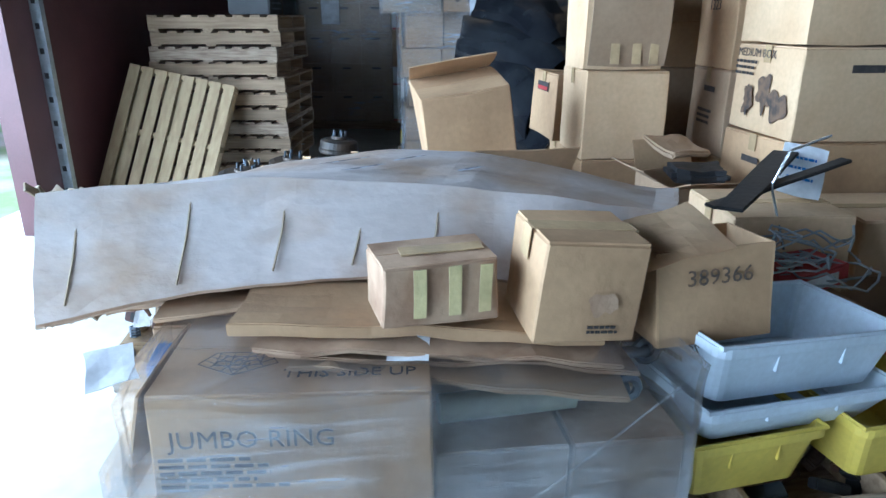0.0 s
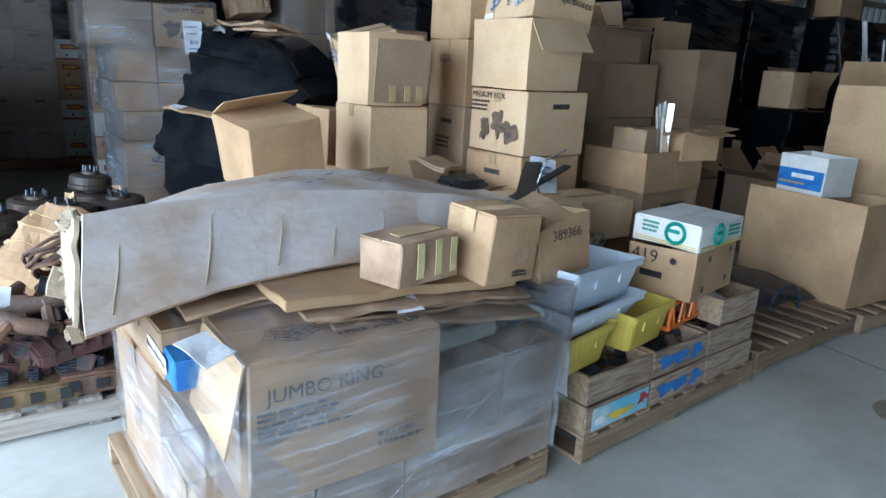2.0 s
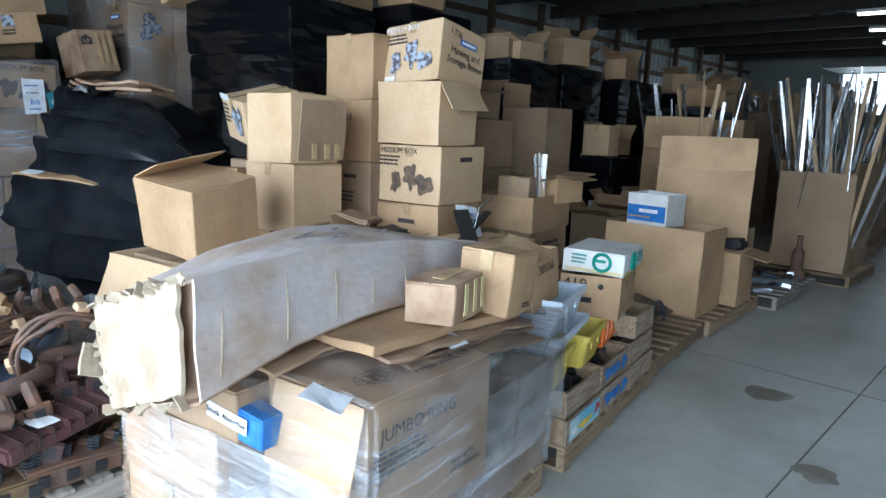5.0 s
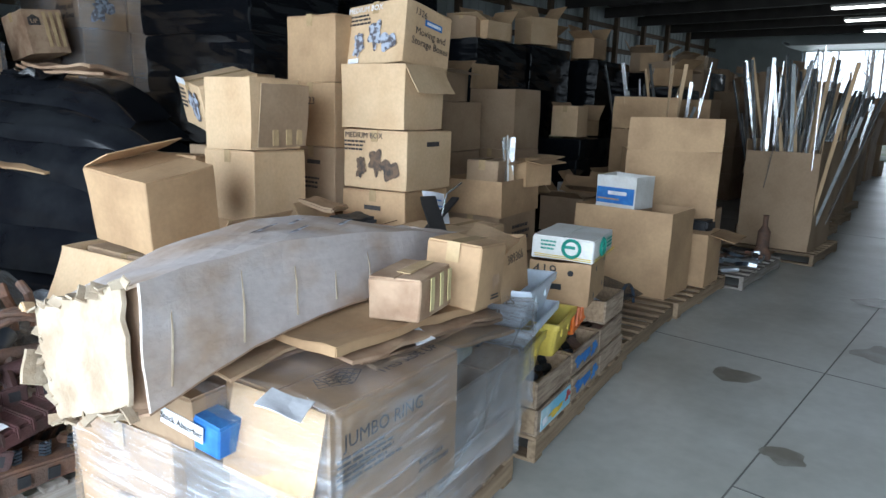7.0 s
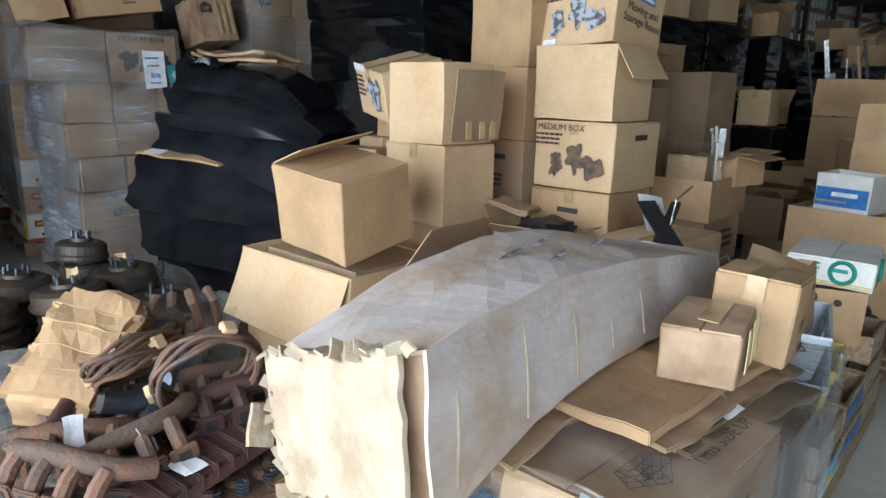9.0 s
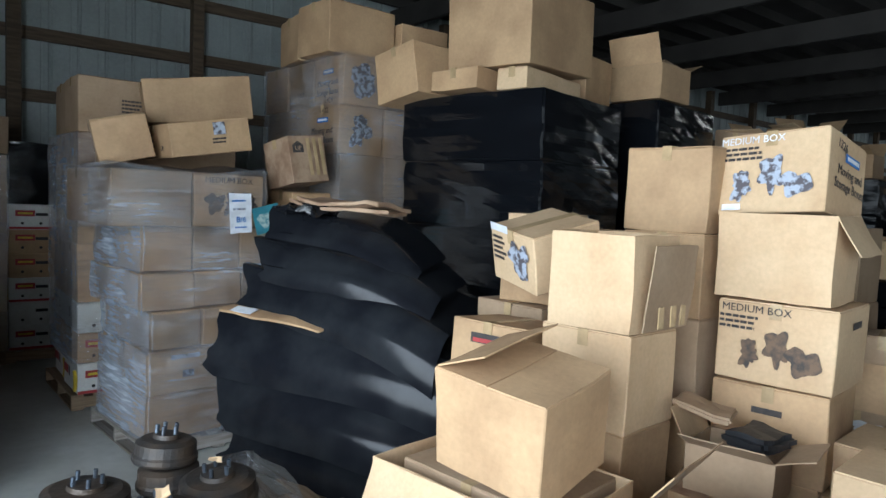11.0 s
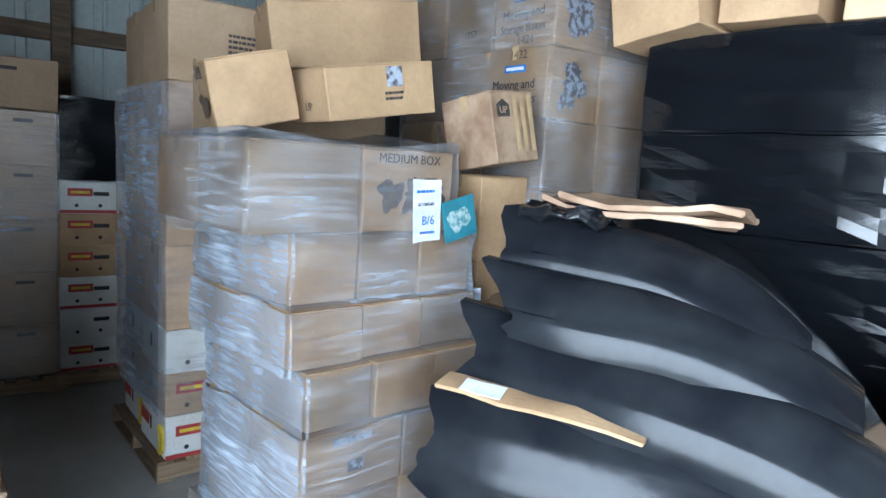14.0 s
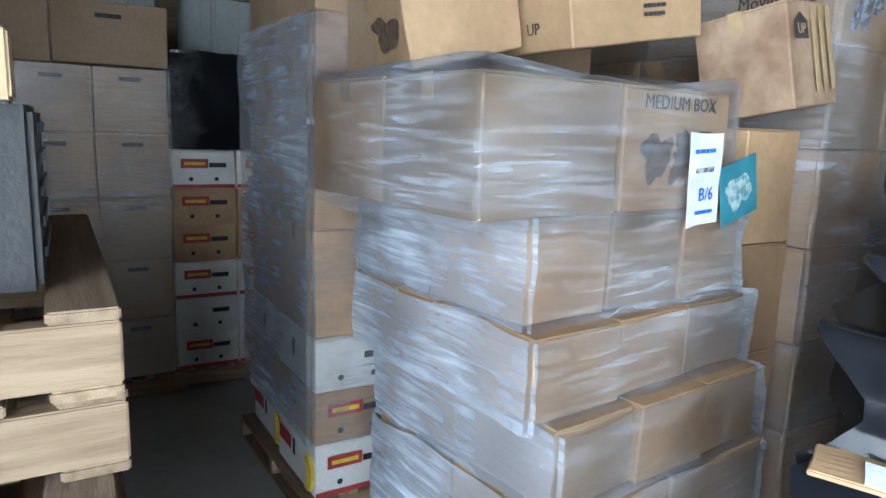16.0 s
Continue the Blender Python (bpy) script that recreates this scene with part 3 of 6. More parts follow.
plate(0.18, 0.05, M_PAPER, blue, LEFT(0.15, 0.06, -0.008))
words("Stock Absorber", 0.028, M_INK, blue, LEFT(0.15, 0.06, -0.011))
carton_in(A, YAW, 0.68, 0.42, 0.47, 0.6, 0.5, 0.2, group=G, mat=M_CARD_DULL)
carton_in(A, YAW, 0.66, 0.2, 0.47, 0.3, 0.3, 0.19, group=G, mat=M_CARD_WET)
for i, (x0, y0, x1, y1, z, r, mt) in enumerate(((0.72, 0.10, 1.20, 0.14, 0.52, 0.035, M_GREENISH), (0.70, 0.20, 1.15, 0.26, 0.60, 0.035, M_GREENISH), (0.95, 0.16, 1.27, 0.20, 0.59, 0.03, M_STEEL))):
    t = thing("shock_absorber", A @ pose(x0, y0, z), "grey-green cylindrical shock absorber under the wrap", "car part", "shock absorbers")
    ln = math.hypot(x1 - x0, y1 - y0)
    d = Vector((x1 - x0, y1 - y0, 0)).normalized()
    part("body", tube([Vector((0, 0, 0)), d * ln * 0.7], r, 14), mt, t, smooth=True)
    part("rod", tube([d * ln * 0.7, d * ln], r * 0.55, 12), M_STEEL, t, smooth=True)
    part("mounting_eye", tube([d * ln + Vector((0.03 * math.cos(a * 0.7), 0, 0.03 * math.sin(a * 0.7))) for a in range(9)], 0.012, 6, True), M_STEEL, t)
wrapA = thing("stretch_wrap", A, "clear wrinkled stretch wrap round a pallet of cartons", "plastic film")
skin(-0.015, 1.315, -0.018, 1.0, 0.02, 0.485, M_FILM_NEAR, wrapA, 2, 0.012, top=False)
skin(0.055, 1.29, -0.075, 0.85, 0.24, 0.69, M_FILM, wrapA, 5, 0.014, top=True, pinch=0.04)
for k, (x, y, z, w, h, tt) in enumerate(((0.02, 0.06, 0.70, 0.1, 0.06, 20), (0.66, 0.10, 0.70, 0.09, 0.06, -10))):
    t = tagged(part("paper_label", rough(slab(-w / 2, w / 2, -h, h, -0.001, 0.001, 0), 3, 0.01, 12, k), M_PAPER, None, m=A @ pose(x, y, z, 12, 0, tt)), "crumpled white paper label on stretch wrap", "label", "loose labels")
tagged(part("wrap_strand", tube([A @ Vector(p) for p in ((1.25, -0.03, 0.62), (0.95, -0.045, 0.38), (0.6, -0.04, 0.16), (0.42, -0.035, 0.02))], 0.003, 5), M_FILM, None), "twisted strand of stretch wrap", "plastic film")

# flattened cardboard on top of the wrapped pallet
for i, (x, y, z, w, d, yw, mt, ry) in enumerate(((-0.56, 1.66, 0.80, 0.9, 0.45, 2, M_CARD_WET, -3), (-0.60, 1.58, 0.825, 0.8, 0.4, 14, M_CARD_DULL, -2), (-0.22, 1.40, 0.80, 0.74, 0.5, 7, M_CARD_DULL, 5.0), (-0.28, 1.41, 0.822, 0.84, 0.5, 12, M_CARD_WET, 4.5), (-0.30, 1.41, 0.842, 0.82, 0.55, 10, M_CARD_WET, 4), (-0.36, 1.43, 0.866, 0.84, 0.5, 11, M_CARD, 3))):
    h = 0.012 if i < 5 else 0.03
    bm = slab(0, w, 0, d, 0, h, 0.003)
    rough(bm, 7, 0.022, 6, i + 20)
    tagged(part("flattened_carton", bm, mt, None, m=pose(x, y + 0.055, z, 0, ry, yw - 5)), "flattened worn cardboard carton lying on the load", "cardboard", "flattened cartons")

# ---- long stained carton ----
longbox = thing("long_carton", pose(0, 0, 0), "long weathered bulging cardboard carton with torn end", "box")
N = 22
P0 = [Vector(p) for p in ((-0.86, 1.575, 0.845), (-0.835, 1.64, 1.15), (-0.88, 2.14, 0.985), (-0.875, 2.06, 0.665))]
P1 = [Vector(p) for p in ((0.72, 1.90, 0.80), (0.72, 1.96, 1.03), (0.86, 2.42, 0.98), (0.86, 2.38, 0.76))]


def corner(k, u):
    p = P0[k].lerp(P1[k], u)
    s = math.sin(math.pi * min(u * 1.05, 1))
    return p + Vector((0, 0.03 * s, (0.085, 0.045, 0.14, 0.06)[k] * s))


def strip(a, b, cuts, name, mat, label, bulge, seed):
    bm = bmesh.new()
    grid = []
    for i in range(N + 1):
        u = i / N
        row = []
        for j in range(cuts + 1):
            v = j / cuts
            p = corner(a, u).lerp(corner(b, u), v)
            nrm = (corner(b, u) - corner(a, u)).cross(Vector((1, 0.2, 0))).normalized()
            p = p + nrm * bulge * math.sin(math.pi * v) + noise.noise_vector(p * 5 + Vector((seed, 0, 0))) * 0.012 + noise.noise_vector(p * 17) * 0.004
            row.append(bm.verts.new(p))
        grid.append(row)
    for i in range(N):
        for j in range(cuts):
            bm.faces.new((grid[i][j], grid[i + 1][j], grid[i + 1][j + 1], grid[i][j + 1]))
    bmesh.ops.recalc_face_normals(bm, faces=bm.faces[:])
    bmesh.ops.solidify(bm, geom=bm.faces[:], thickness=0.008)
    return part(name, bm, mat, longbox, label)


strip(0, 1, 8, "side_panel", M_CARD_OLD, "stained grey-brown side panel", 0.0, 1)
strip(1, 2, 8, "top_panel", M_CARD_OLD, "pale weathered bulging top", 0.0, 1)
strip(2, 3, 6, "side_panel", M_CARD_OLD, "", 0.0, 1)
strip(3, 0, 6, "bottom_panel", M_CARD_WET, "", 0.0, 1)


def end_panel(pts, shift, mat, name, seed, cuts=7, shrink=0.0, label=""):
    bm = bmesh.new()
    c = sum(pts, Vector()) / 4
    q = [p.lerp(c, shrink) for p in pts]
    grid = [[bm.verts.new(q[0].lerp(q[3], i / cuts).lerp(q[1].lerp(q[2], i / cuts), j / cuts) + shift + noise.noise_vector(Vector((i, j, seed)) * 0.6) * 0.013) for j in range(cuts + 1)] for i in range(cuts + 1)]
    for i in range(cuts):
        for j in range(cuts):
            bm.faces.new((grid[i][j], grid[i + 1][j], grid[i + 1][j + 1], grid[i][j + 1]))
    bmesh.ops.recalc_face_normals(bm, faces=bm.faces[:])
    bmesh.ops.solidify(bm, geom=bm.faces[:], thickness=0.012)
    return part(name, bm, mat, longbox, label)


E0 = [P0[0] + Vector((0, 0.045, 0)), P0[1] + Vector((0, 0.045, -0.015)), P0[2], P0[3]]
end_panel(E0, Vector((-0.02, 0, 0)), M_CARD_TORN, "end_panel", 2, label="torn pale end flap")
end_panel([p.lerp(sum(P0, Vector()) / 4, 0.02) for p in P0], Vector((0.03, 0, 0)), M_CARD_WET, "end_panel", 4)
end_panel(P1, Vector((0, 0, 0)), M_CARD_OLD, "end_panel", 7)
rnd = random.Random(8)
for i, (a, b, n) in enumerate(((P0[1], P0[2], 12), (P0[2], P0[3], 9), (P0[3], P0[0], 9))):
    for k in range(n):
        p = a.lerp(b, (k + rnd.random()) / n) + Vector((-0.02, 0, 0))
        bm = slab(-0.012, 0.014, -0.022, 0.022, -0.003, 0.003, 0)
        rough(bm, 2, 0.009, 18, k + i * 20)
        part("torn_edge", bm, M_CARD_TORN, longbox, m=Matrix.Translation(p) @ Euler((rnd.uniform(-1, 1), rnd.uniform(-1, 1), rnd.uniform(0, 3))).to_matrix().to_4x4())
bm = slab(-0.03, 0.03, -0.03, 0.07, -0.005, 0.005, 0)
rough(bm, 4, 0.02, 9, 77)
part("torn_edge", bm, M_CARD_TORN, longbox, m=Matrix.Translation(P0[2].lerp(P0[3], 0.6) + Vector((-0.05, 0.03, 0))) @ Euler((1.2, 0.4, 0.2)).to_matrix().to_4x4())
for k, u in enumerate((0.045, 0.20, 0.34, 0.46, 0.58)):
    a, b = corner(0, u) + Vector((0, -0.008, 0.03)), corner(1, u + 0.01) + Vector((0, -0.008, -0.03))
    part("crease", tube([a, a.lerp(b, 0.5) + Vector((0.005, -0.002, 0)), b], 0.003, 5), M_CARD_TORN, longbox)
for u, v in ((0.45, 0.3), (0.5, 0.6), (0.40, 0.55), (0.62, 0.4)):
    p = corner(1, u).lerp(corner(2, u), v) + Vector((0, -0.006, 0.010))
    blot(longbox, Matrix.Translation(p) @ Euler((-0.05, -0.1, 0.3)).to_matrix().to_4x4(), 0.14, 0.03, M_INK_PALE, u * 9, "blue_mark")

# small battered carton and two cartons on the flattened cardboard
small = carton(-0.025, 1.478, 0.885, 18, 0.27, 0.19, 0.145, mat=M_CARD_WET, crush=0.012, label="small battered stained carton with peeling tape", tape=False)
for x in (0.07, 0.15, 0.22):
    part("tape", rough(slab(x, x + 0.028, -0.010, -0.007, 0.03, 0.14, 0), 2, 0.004, 9, x), M_TAPE_YEL, small)
part("tape", rough(slab(0.06, 0.25, 0.06, 0.11, 0.150, 0.153, 0), 3, 0.006, 9, 3), M_TAPE, small)
bx = carton(0.30, 1.505, 0.855, 14, 0.24, 0.22, 0.235, ry=5, rx=3, mat=M_CARD, label="small closed brown carton leaning beside another")
blot(bx, FRONT(0.15, 0.1, -0.008), 0.08, 0.08, M_CARD_WET, 4, "printed_mark")
bars(bx, FRONT(0.16, 0.04, -0.008), 0.08, 2, 0.012, M_INK)

# ---- crate pallet beside it ----
BY = 9.8
pallet(0.86, 1.56, 0, BY, 1.36, 1.0, M_WOOD, label="worn timber pallet under wooden fruit crates")
B = pose(0.86, 1.56, 0.13, 0, 0, BY)


def crate(x, y, z, w, d, h, art, label, yaw=0):
    t = thing("fruit_crate", B @ pose(x, y, z, 0, 0, yaw), label, "crate", "wooden fruit crates")
    part("front_board", rough(slab(0, w, 0, 0.012, 0.01, h, 0.002), 2, 0.003, 6, x), M_CRATE, t)
    part("back_board", slab(0, w, d - 0.012, d, 0.01, h, 0.002), M_CRATE, t)
    part("end_board", slab(0, 0.018, 0.013, d - 0.013, 0.01, h, 0.002), M_WOOD, t)
    part("end_board", slab(w - 0.018, w, 0.013, d - 0.013, 0.01, h, 0.002), M_WOOD, t)
    part("bottom_board", slab(0, w, 0, d, 0, 0.009, 0.002), M_CRATE, t)
    if art == "blue":
        for k in range(3):
            blot(t, FRONT(w * (0.22 + 0.28 * k), h * 0.52, -0.004), w * 0.34, h * 0.72, M_INK_BLUE, k + x * 7, "painted_label")
    elif art == "sea":
        plate(w * 0.86, h * 0.8, material("label_sky_blue", (0.16, 0.45, 0.62), 0.6, dark=(0.5, 0.6, 0.6), scale=6), t, FRONT(w * 0.52, h * 0.5, -0.003), "paper_label")
        blot(t, FRONT(w * 0.5, h * 0.4, -0.006), w * 0.5, h * 0.4, M_INK_YEL, 3, "painted_label")
        blot(t, FRONT(w * 0.85, h * 0.6, -0.006), w * 0.22, h * 0.5, M_INK_RED, 5, "painted_label")
        blot(t, FRONT(w * 0.2, h * 0.4, -0.006), w * 0.2, h * 0.35, M_PAPER, 6, "painted_label")
    elif art == "label":
        plate(w * 0.4, h * 0.4, M_PAPER, t, FRONT(w * 0.4, h * 0.5, -0.003), "paper_label")
    return t


for x, w, low, high in ((0.0, 0.43, "sea", ""), (0.44, 0.43, "blue", "blue"), (0.88, 0.42, "", "")):
    crate(x, 0.0, 0.0, w, 0.30, 0.125, low, "old wooden fruit crate with faded painted label")
    crate(x + 0.005, 0.01, 0.13, w - 0.01, 0.30, 0.125, high, "old wooden fruit crate full of parts")
    crate(x, 0.45, 0.0, w, 0.30, 0.125, "", "old plain wooden fruit crate")
    crate(x, 0.45, 0.13, w, 0.30, 0.125, "", "old plain wooden fruit crate")
rnd = random.Random(5)
for k in range(26):
    x, y = rnd.uniform(0.05, 1.2), rnd.uniform(0.06, 0.25)
    t = thing("machine_part", B @ pose(x, y, 0.155 + 0.06 * rnd.random(), rnd.uniform(-40, 40), rnd.uniform(-40, 40), rnd.uniform(0, 180)), "small rusty machine part lying in a crate", "car part", "loose parts in crates")
    part("bracket", rough(slab(-0.05, 0.05, -0.02, 0.02, -0.015, 0.015, 0.004), 1, 0.008, 12, k), rnd.choice((M_RUST, M_STEEL, M_RUBBER)), t)


def bin_tub(name, m, w, d, h, mat, label, taper=0.03, lip=0.02, writing=None):
    t = thing(name, m, label, "plastic tub", "plastic tubs")
    bm = bmesh.new()
    def ring(z, inset):
        r, pts = 0.03, []
        for cx, cy, a0 in ((w - inset - r, d - inset - r, 0), (inset + r, d - inset - r, 90), (inset + r, inset + r, 180), (w - inset - r, inset + r, 270)):
            pts += [bm.verts.new((cx + r * math.cos(radians(a0 + q)), cy + r * math.sin(radians(a0 + q)), z)) for q in (0, 30, 60, 90)]
        return pts
    rings = [ring(0, taper), ring(h - 0.025, 0.006), ring(h - 0.024, -lip * 0.4), ring(h, -lip * 0.4), ring(h, 0.008), ring(0.006, taper + 0.006)]
    for a, b in zip(rings, rings[1:]):
        for k in range(16):
            bm.faces.new((a[k], a[(k + 1) % 16], b[(k + 1) % 16], b[k]))
    bm.faces.new(rings[0][::-1])
    bm.faces.new(rings[-1])
    bmesh.ops.recalc_face_normals(bm, faces=bm.faces[:])
    part("shell", bm, mat, t)
    part("rim", tube([(0, 0, h), (w, 0, h), (w, d, h), (0, d, h)], 0.007, 6, True), mat, t)
    for x in (w * 0.32, w * 0.68):
        part("rib", slab(x - 0.003, x + 0.003, taper * 0.3 - 0.002, taper * 0.3 + 0.012, h * 0.5, h - 0.02, 0), mat, t)
    return t


bin_tub("yellow_bin", pose(0.70, 1.555, 0.392, 0, 0, 17), 0.38, 0.34, 0.165, M_YELLOW, "yellow plastic bin standing on crates")
bin_tub("yellow_bin", B @ pose(0.30, 0.04, 0.262, 0, 0, 7), 0.36, 0.36, 0.17, M_YELLOW, "yellow plastic bin behind white tubs")
bin_tub("white_tub", pose(0.71, 1.53, 0.560, 0, 3, 20), 0.60, 0.36, 0.11, M_TUB, "white plastic tub with bowed rim", 0.05)
tub = bin_tub("white_tub", pose(0.72, 1.545, 0.668, 0, 4, 21), 0.57, 0.34, 0.16, M_TUB, "white plastic tub with handwritten black marker", 0.035)
words("SHACKLES", 0.046, M_INK, tub, LEFT(0.17, 0.115, -0.004, 3) @ pose(0, 0, 0, 11, 0, 0), "handwriting")
bars(tub, LEFT(0.17, 0.06, 0.006, 3) @ pose(0, 0, 0, 11, 0, 0), 0.16, 1, 0.03, M_INK, "handwriting")
op = carton(0.60, 1.60, 0.80, 12, 0.29, 0.2, 0.23, rx=-6, ry=-3, flaps={"angles": (None, None, None, None), "size": 0.26}, label="tipped open brown carton with handwritten number in a tub")
words("389366", 0.055, M_INK_SEPIA, op, FRONT(0.15, 0.16, -0.008, 0), "handwriting")
flap_bm = bmesh.new()
fa, fb, fc, fd = Vector((0.492, 1.741, 1.051)), Vector((0.699, 1.822, 1.094)), Vector((0.762, 1.634, 1.044)), Vector((0.551, 1.575, 1.001))
fg = [[flap_bm.verts.new(fa.lerp(fb, i / 5).lerp(fd.lerp(fc, i / 5), j / 5) + Vector((0, 0, 0.004 * math.sin(i * 1.3 + j)))) for j in range(6)] for i in range(6)]
for i in range(5):
    for j in range(5):
        flap_bm.faces.new((fg[i][j], fg[i + 1][j], fg[i + 1][j + 1], fg[i][j + 1]))
bmesh.ops.solidify(flap_bm, geom=flap_bm.faces[:], thickness=0.005)
bpy.context.view_layer.update()
part("flap", flap_bm, M_CARD_PALE, op, m=op.matrix_basis.inverted())
b419 = carton(1.55, 1.72, 0.55, 18, 0.46, 0.32, 0.235, mat=M_CARD, label="brown carton with hand holes and handwritten number", flaps=(None, None, None, None))
words("419", 0.09, M_INK, b419, LEFT(0.24, 0.18, -0.008, 0), "handwriting")
for f, x, z in ((LEFT, 0.10, 0.18), (FRONT, 0.14, 0.19), (FRONT, 0.38, 0.2), (FRONT, 0.1, 0.05), (FRONT, 0.36, 0.06)):
    bm = bmesh.new()
    bmesh.ops.create_circle(bm, cap_ends=True, segments=16, radius=0.016)
    part("vent_hole", bm, M_RUBBER, b419, m=f(x, z, -0.009))
plate(0.11, 0.03, M_RUBBER, b419, LEFT(0.2, 0.1, -0.009), "hand_hole")
qs = carton(1.53, 1.70, 0.795, 14, 0.43, 0.33, 0.12, rx=1, mat=M_PAPER_WHITE, tape=False, label="white motor oil carton with green print")
for fx, wd in ((LEFT, 0.32), (FRONT, 0.46)):
    ringm = fx(wd * 0.36, 0.068, -0.008)
    part("printed_ring", tube([(0.045 * math.cos(a * math.tau / 20), 0.045 * math.sin(a * math.tau / 20), 0) for a in range(20)], 0.009, 4, True), M_INK_GREEN, qs, m=ringm)
    plate(0.06, 0.016, M_INK_GREEN, qs, fx(wd * 0.36 + 0.01, 0.075, -0.0085))
    bars(qs, fx(wd * 0.72, 0.09, -0.008), wd * 0.32, 3, 0.02, M_INK_GREEN)
    for zz in (0.012, 0.022):
        plate(wd * 0.96, 0.004, M_INK_YEL, qs, fx(wd / 2, zz, -0.008), "printed_stripe")
oc = thing("milk_crate", B @ pose(0.66, 0.10, 0.275, 0, 0, 8), "orange plastic milk crate under carton", "crate")
for zz in (0.0, 0.12):
    for a, b in (((0, 0), (0.44, 0)), ((0.44, 0), (0.44, 0.34)), ((0.44, 0.34), (0, 0.34)), ((0, 0.34), (0, 0))):
        part("rail", tube([(*a, zz + 0.01), (*b, zz + 0.01)], 0.011, 6), M_ORANGE, oc)
for k in range(9):
    x = 0.44 * k / 8
    part("slat", tube([(x, 0, 0.01), (min(x + 0.03 * (-1) ** k, 0.44), 0, 0.13)], 0.008, 5), M_ORANGE, oc)
for k in range(7):
    part("slat", tube([(0, 0.34 * k / 6, 0.01), (0, 0.34 * k / 6, 0.13)], 0.008, 5), M_ORANGE, oc)
soda = crate(0.98, 0.02, 0.26, 0.34, 0.4, 0.13, "", "brown wooden crate holding papers")
tagged(part("paper_sheet", rough(slab(0, 0.16, 0, 0.22, 0, 0.002, 0), 3, 0.012, 9, 2), M_PAPER, None, m=B @ pose(1.02, 0.05, 0.36, 25, 10, 20)), "loose white paper sheet in a crate", "paper")
rs = thing("red_tray", B @ pose(0.24, 0.52, 0.52, 0, -8, 12), "red and white printed tray holding coiled wire", "box")
part("body", slab(0, 0.42, 0, 0.32, 0, 0.07, 0.004), M_INK_RED, rs)
plate(0.3, 0.04, M_PAPER, rs, FRONT(0.22, 0.035, -0.004))
carton(*at(B, 0.18, 0.55, 0.26), 10, 0.5, 0.4, 0.255, mat=M_CARD_DULL, label="brown carton under a tray of wire")
for k in range(22):
    pts = []
    cx, cy, rr = rnd.uniform(0.30, 0.62), rnd.uniform(0.55, 0.80), rnd.uniform(0.10, 0.2)
    for q in range(14):
        a = q * 0.38 + k
        pts.append(B @ Vector((cx + rr * math.cos(a), cy + rr * 0.7 * math.sin(a), 0.60 + 0.006 * k + 0.05 * noise.noise(Vector((q * 0.5, k, 0))))))
    tagged(part("wire_loop", tube(pts, 0.004, 5), M_WIRE, None), "loose loop of grey wire on a tray", "wire", "wire loops")
tagged(part("bent_rod", tube([B @ Vector(p) for p in ((0.5, 0.75, 0.65), (0.45, 0.8, 0.86), (0.5, 0.8, 0.98), (0.62, 0.78, 1.03))], 0.005, 6), M_CHROME, None), "thin bent bright metal rod", "wire")
tagged(part("window_strip", rough(slab(0, 0.62, 0, 0.05, 0, 0.012, 0.003), 3, 0.01, 4, 2), M_RUBBER, None, m=pose(0.95, 2.32, 0.93, 0, -10, 25)), "long black rubber strip lying across boxes", "strip")
tagged(part("window_strip", rough(slab(0, 0.5, 0, 0.09, 0, 0.012, 0.003), 3, 0.01, 4, 4), M_RUBBER, None, m=pose(1.02, 2.25, 0.94, 0, -14, 50)), "long black rubber strip lying across boxes", "strip")
carton(1.0, 2.35, 0.14, 10, 0.5, 0.45, 0.38, mat=M_CARD_DULL)
carton(1.05, 2.38, 0.53, 5, 0.42, 0.4, 0.36, mat=M_CARD_PALE)
carton(1.55, 2.75, 0.14, 12, 0.5, 0.45, 0.45, mat=M_CARD_DULL)
carton(1.6, 2.6, 0.6, 4, 0.45, 0.4, 0.22, mat=M_CARD_PALE)
pp = tagged(part("paper_note", rough(slab(0, 0.15, -0.001, 0.001, 0, 0.2, 0), 3, 0.008, 9, 2), M_PAPER, None, m=pose(1.26, 2.60, 0.93, -35, 10, -15)), "white handwritten paper note on cartons", "paper")
for zz in (0.14, 0.10, 0.06):
    bars(pp, pose(0.075, -0.008, zz, 90, 0, 0), 0.1, 1, 0.02, M_INK_BLUE, "handwriting")

# ---- pallet with dark body panel and the large cartons ----
pallet(2.30, 1.84, 0, 7, 1.15, 1.0, M_WOOD, label="bare timber pallet with a body panel on it")
fender = thing("car_fender", pose(2.28, 2.02, 0.13, 0, 0, 8), "dark blue glossy car fender lying on a pallet", "car part")
bm = bmesh.new()
grid = [[bm.verts.new((1.0 * i / 14, 0.62 * j / 8, 0.02 + 0.36 * math.sin(math.pi * min(1, 0.12 + 0.85 * j / 8)) * (1 - 0.65 * (i / 14) ** 1.5) + 0.012 * noise.noise(Vector((i * 0.4, j * 0.4, 2))))) for j in range(9)] for i in range(15)]
for i in range(14):
    for j in range(8):
        bm.faces.new((grid[i][j], grid[i + 1][j], grid[i + 1][j + 1], grid[i][j + 1]))
bmesh.ops.solidify(bm, geom=bm.faces[:], thickness=0.006)
part("panel", bm, M_BLUEBLACK, fender, smooth=True)
part("wheel_arch", tube([(0.62 + 0.2 * math.cos(a), 0.02, 0.02 + 0.2 * math.sin(a)) for a in [0.1 + 0.3 * k for k in range(10)]], 0.012, 6), M_BLUEBLACK, fender)
pallet(3.46, 1.95, 0, 3, 1.28, 1.0, M_WOOD)
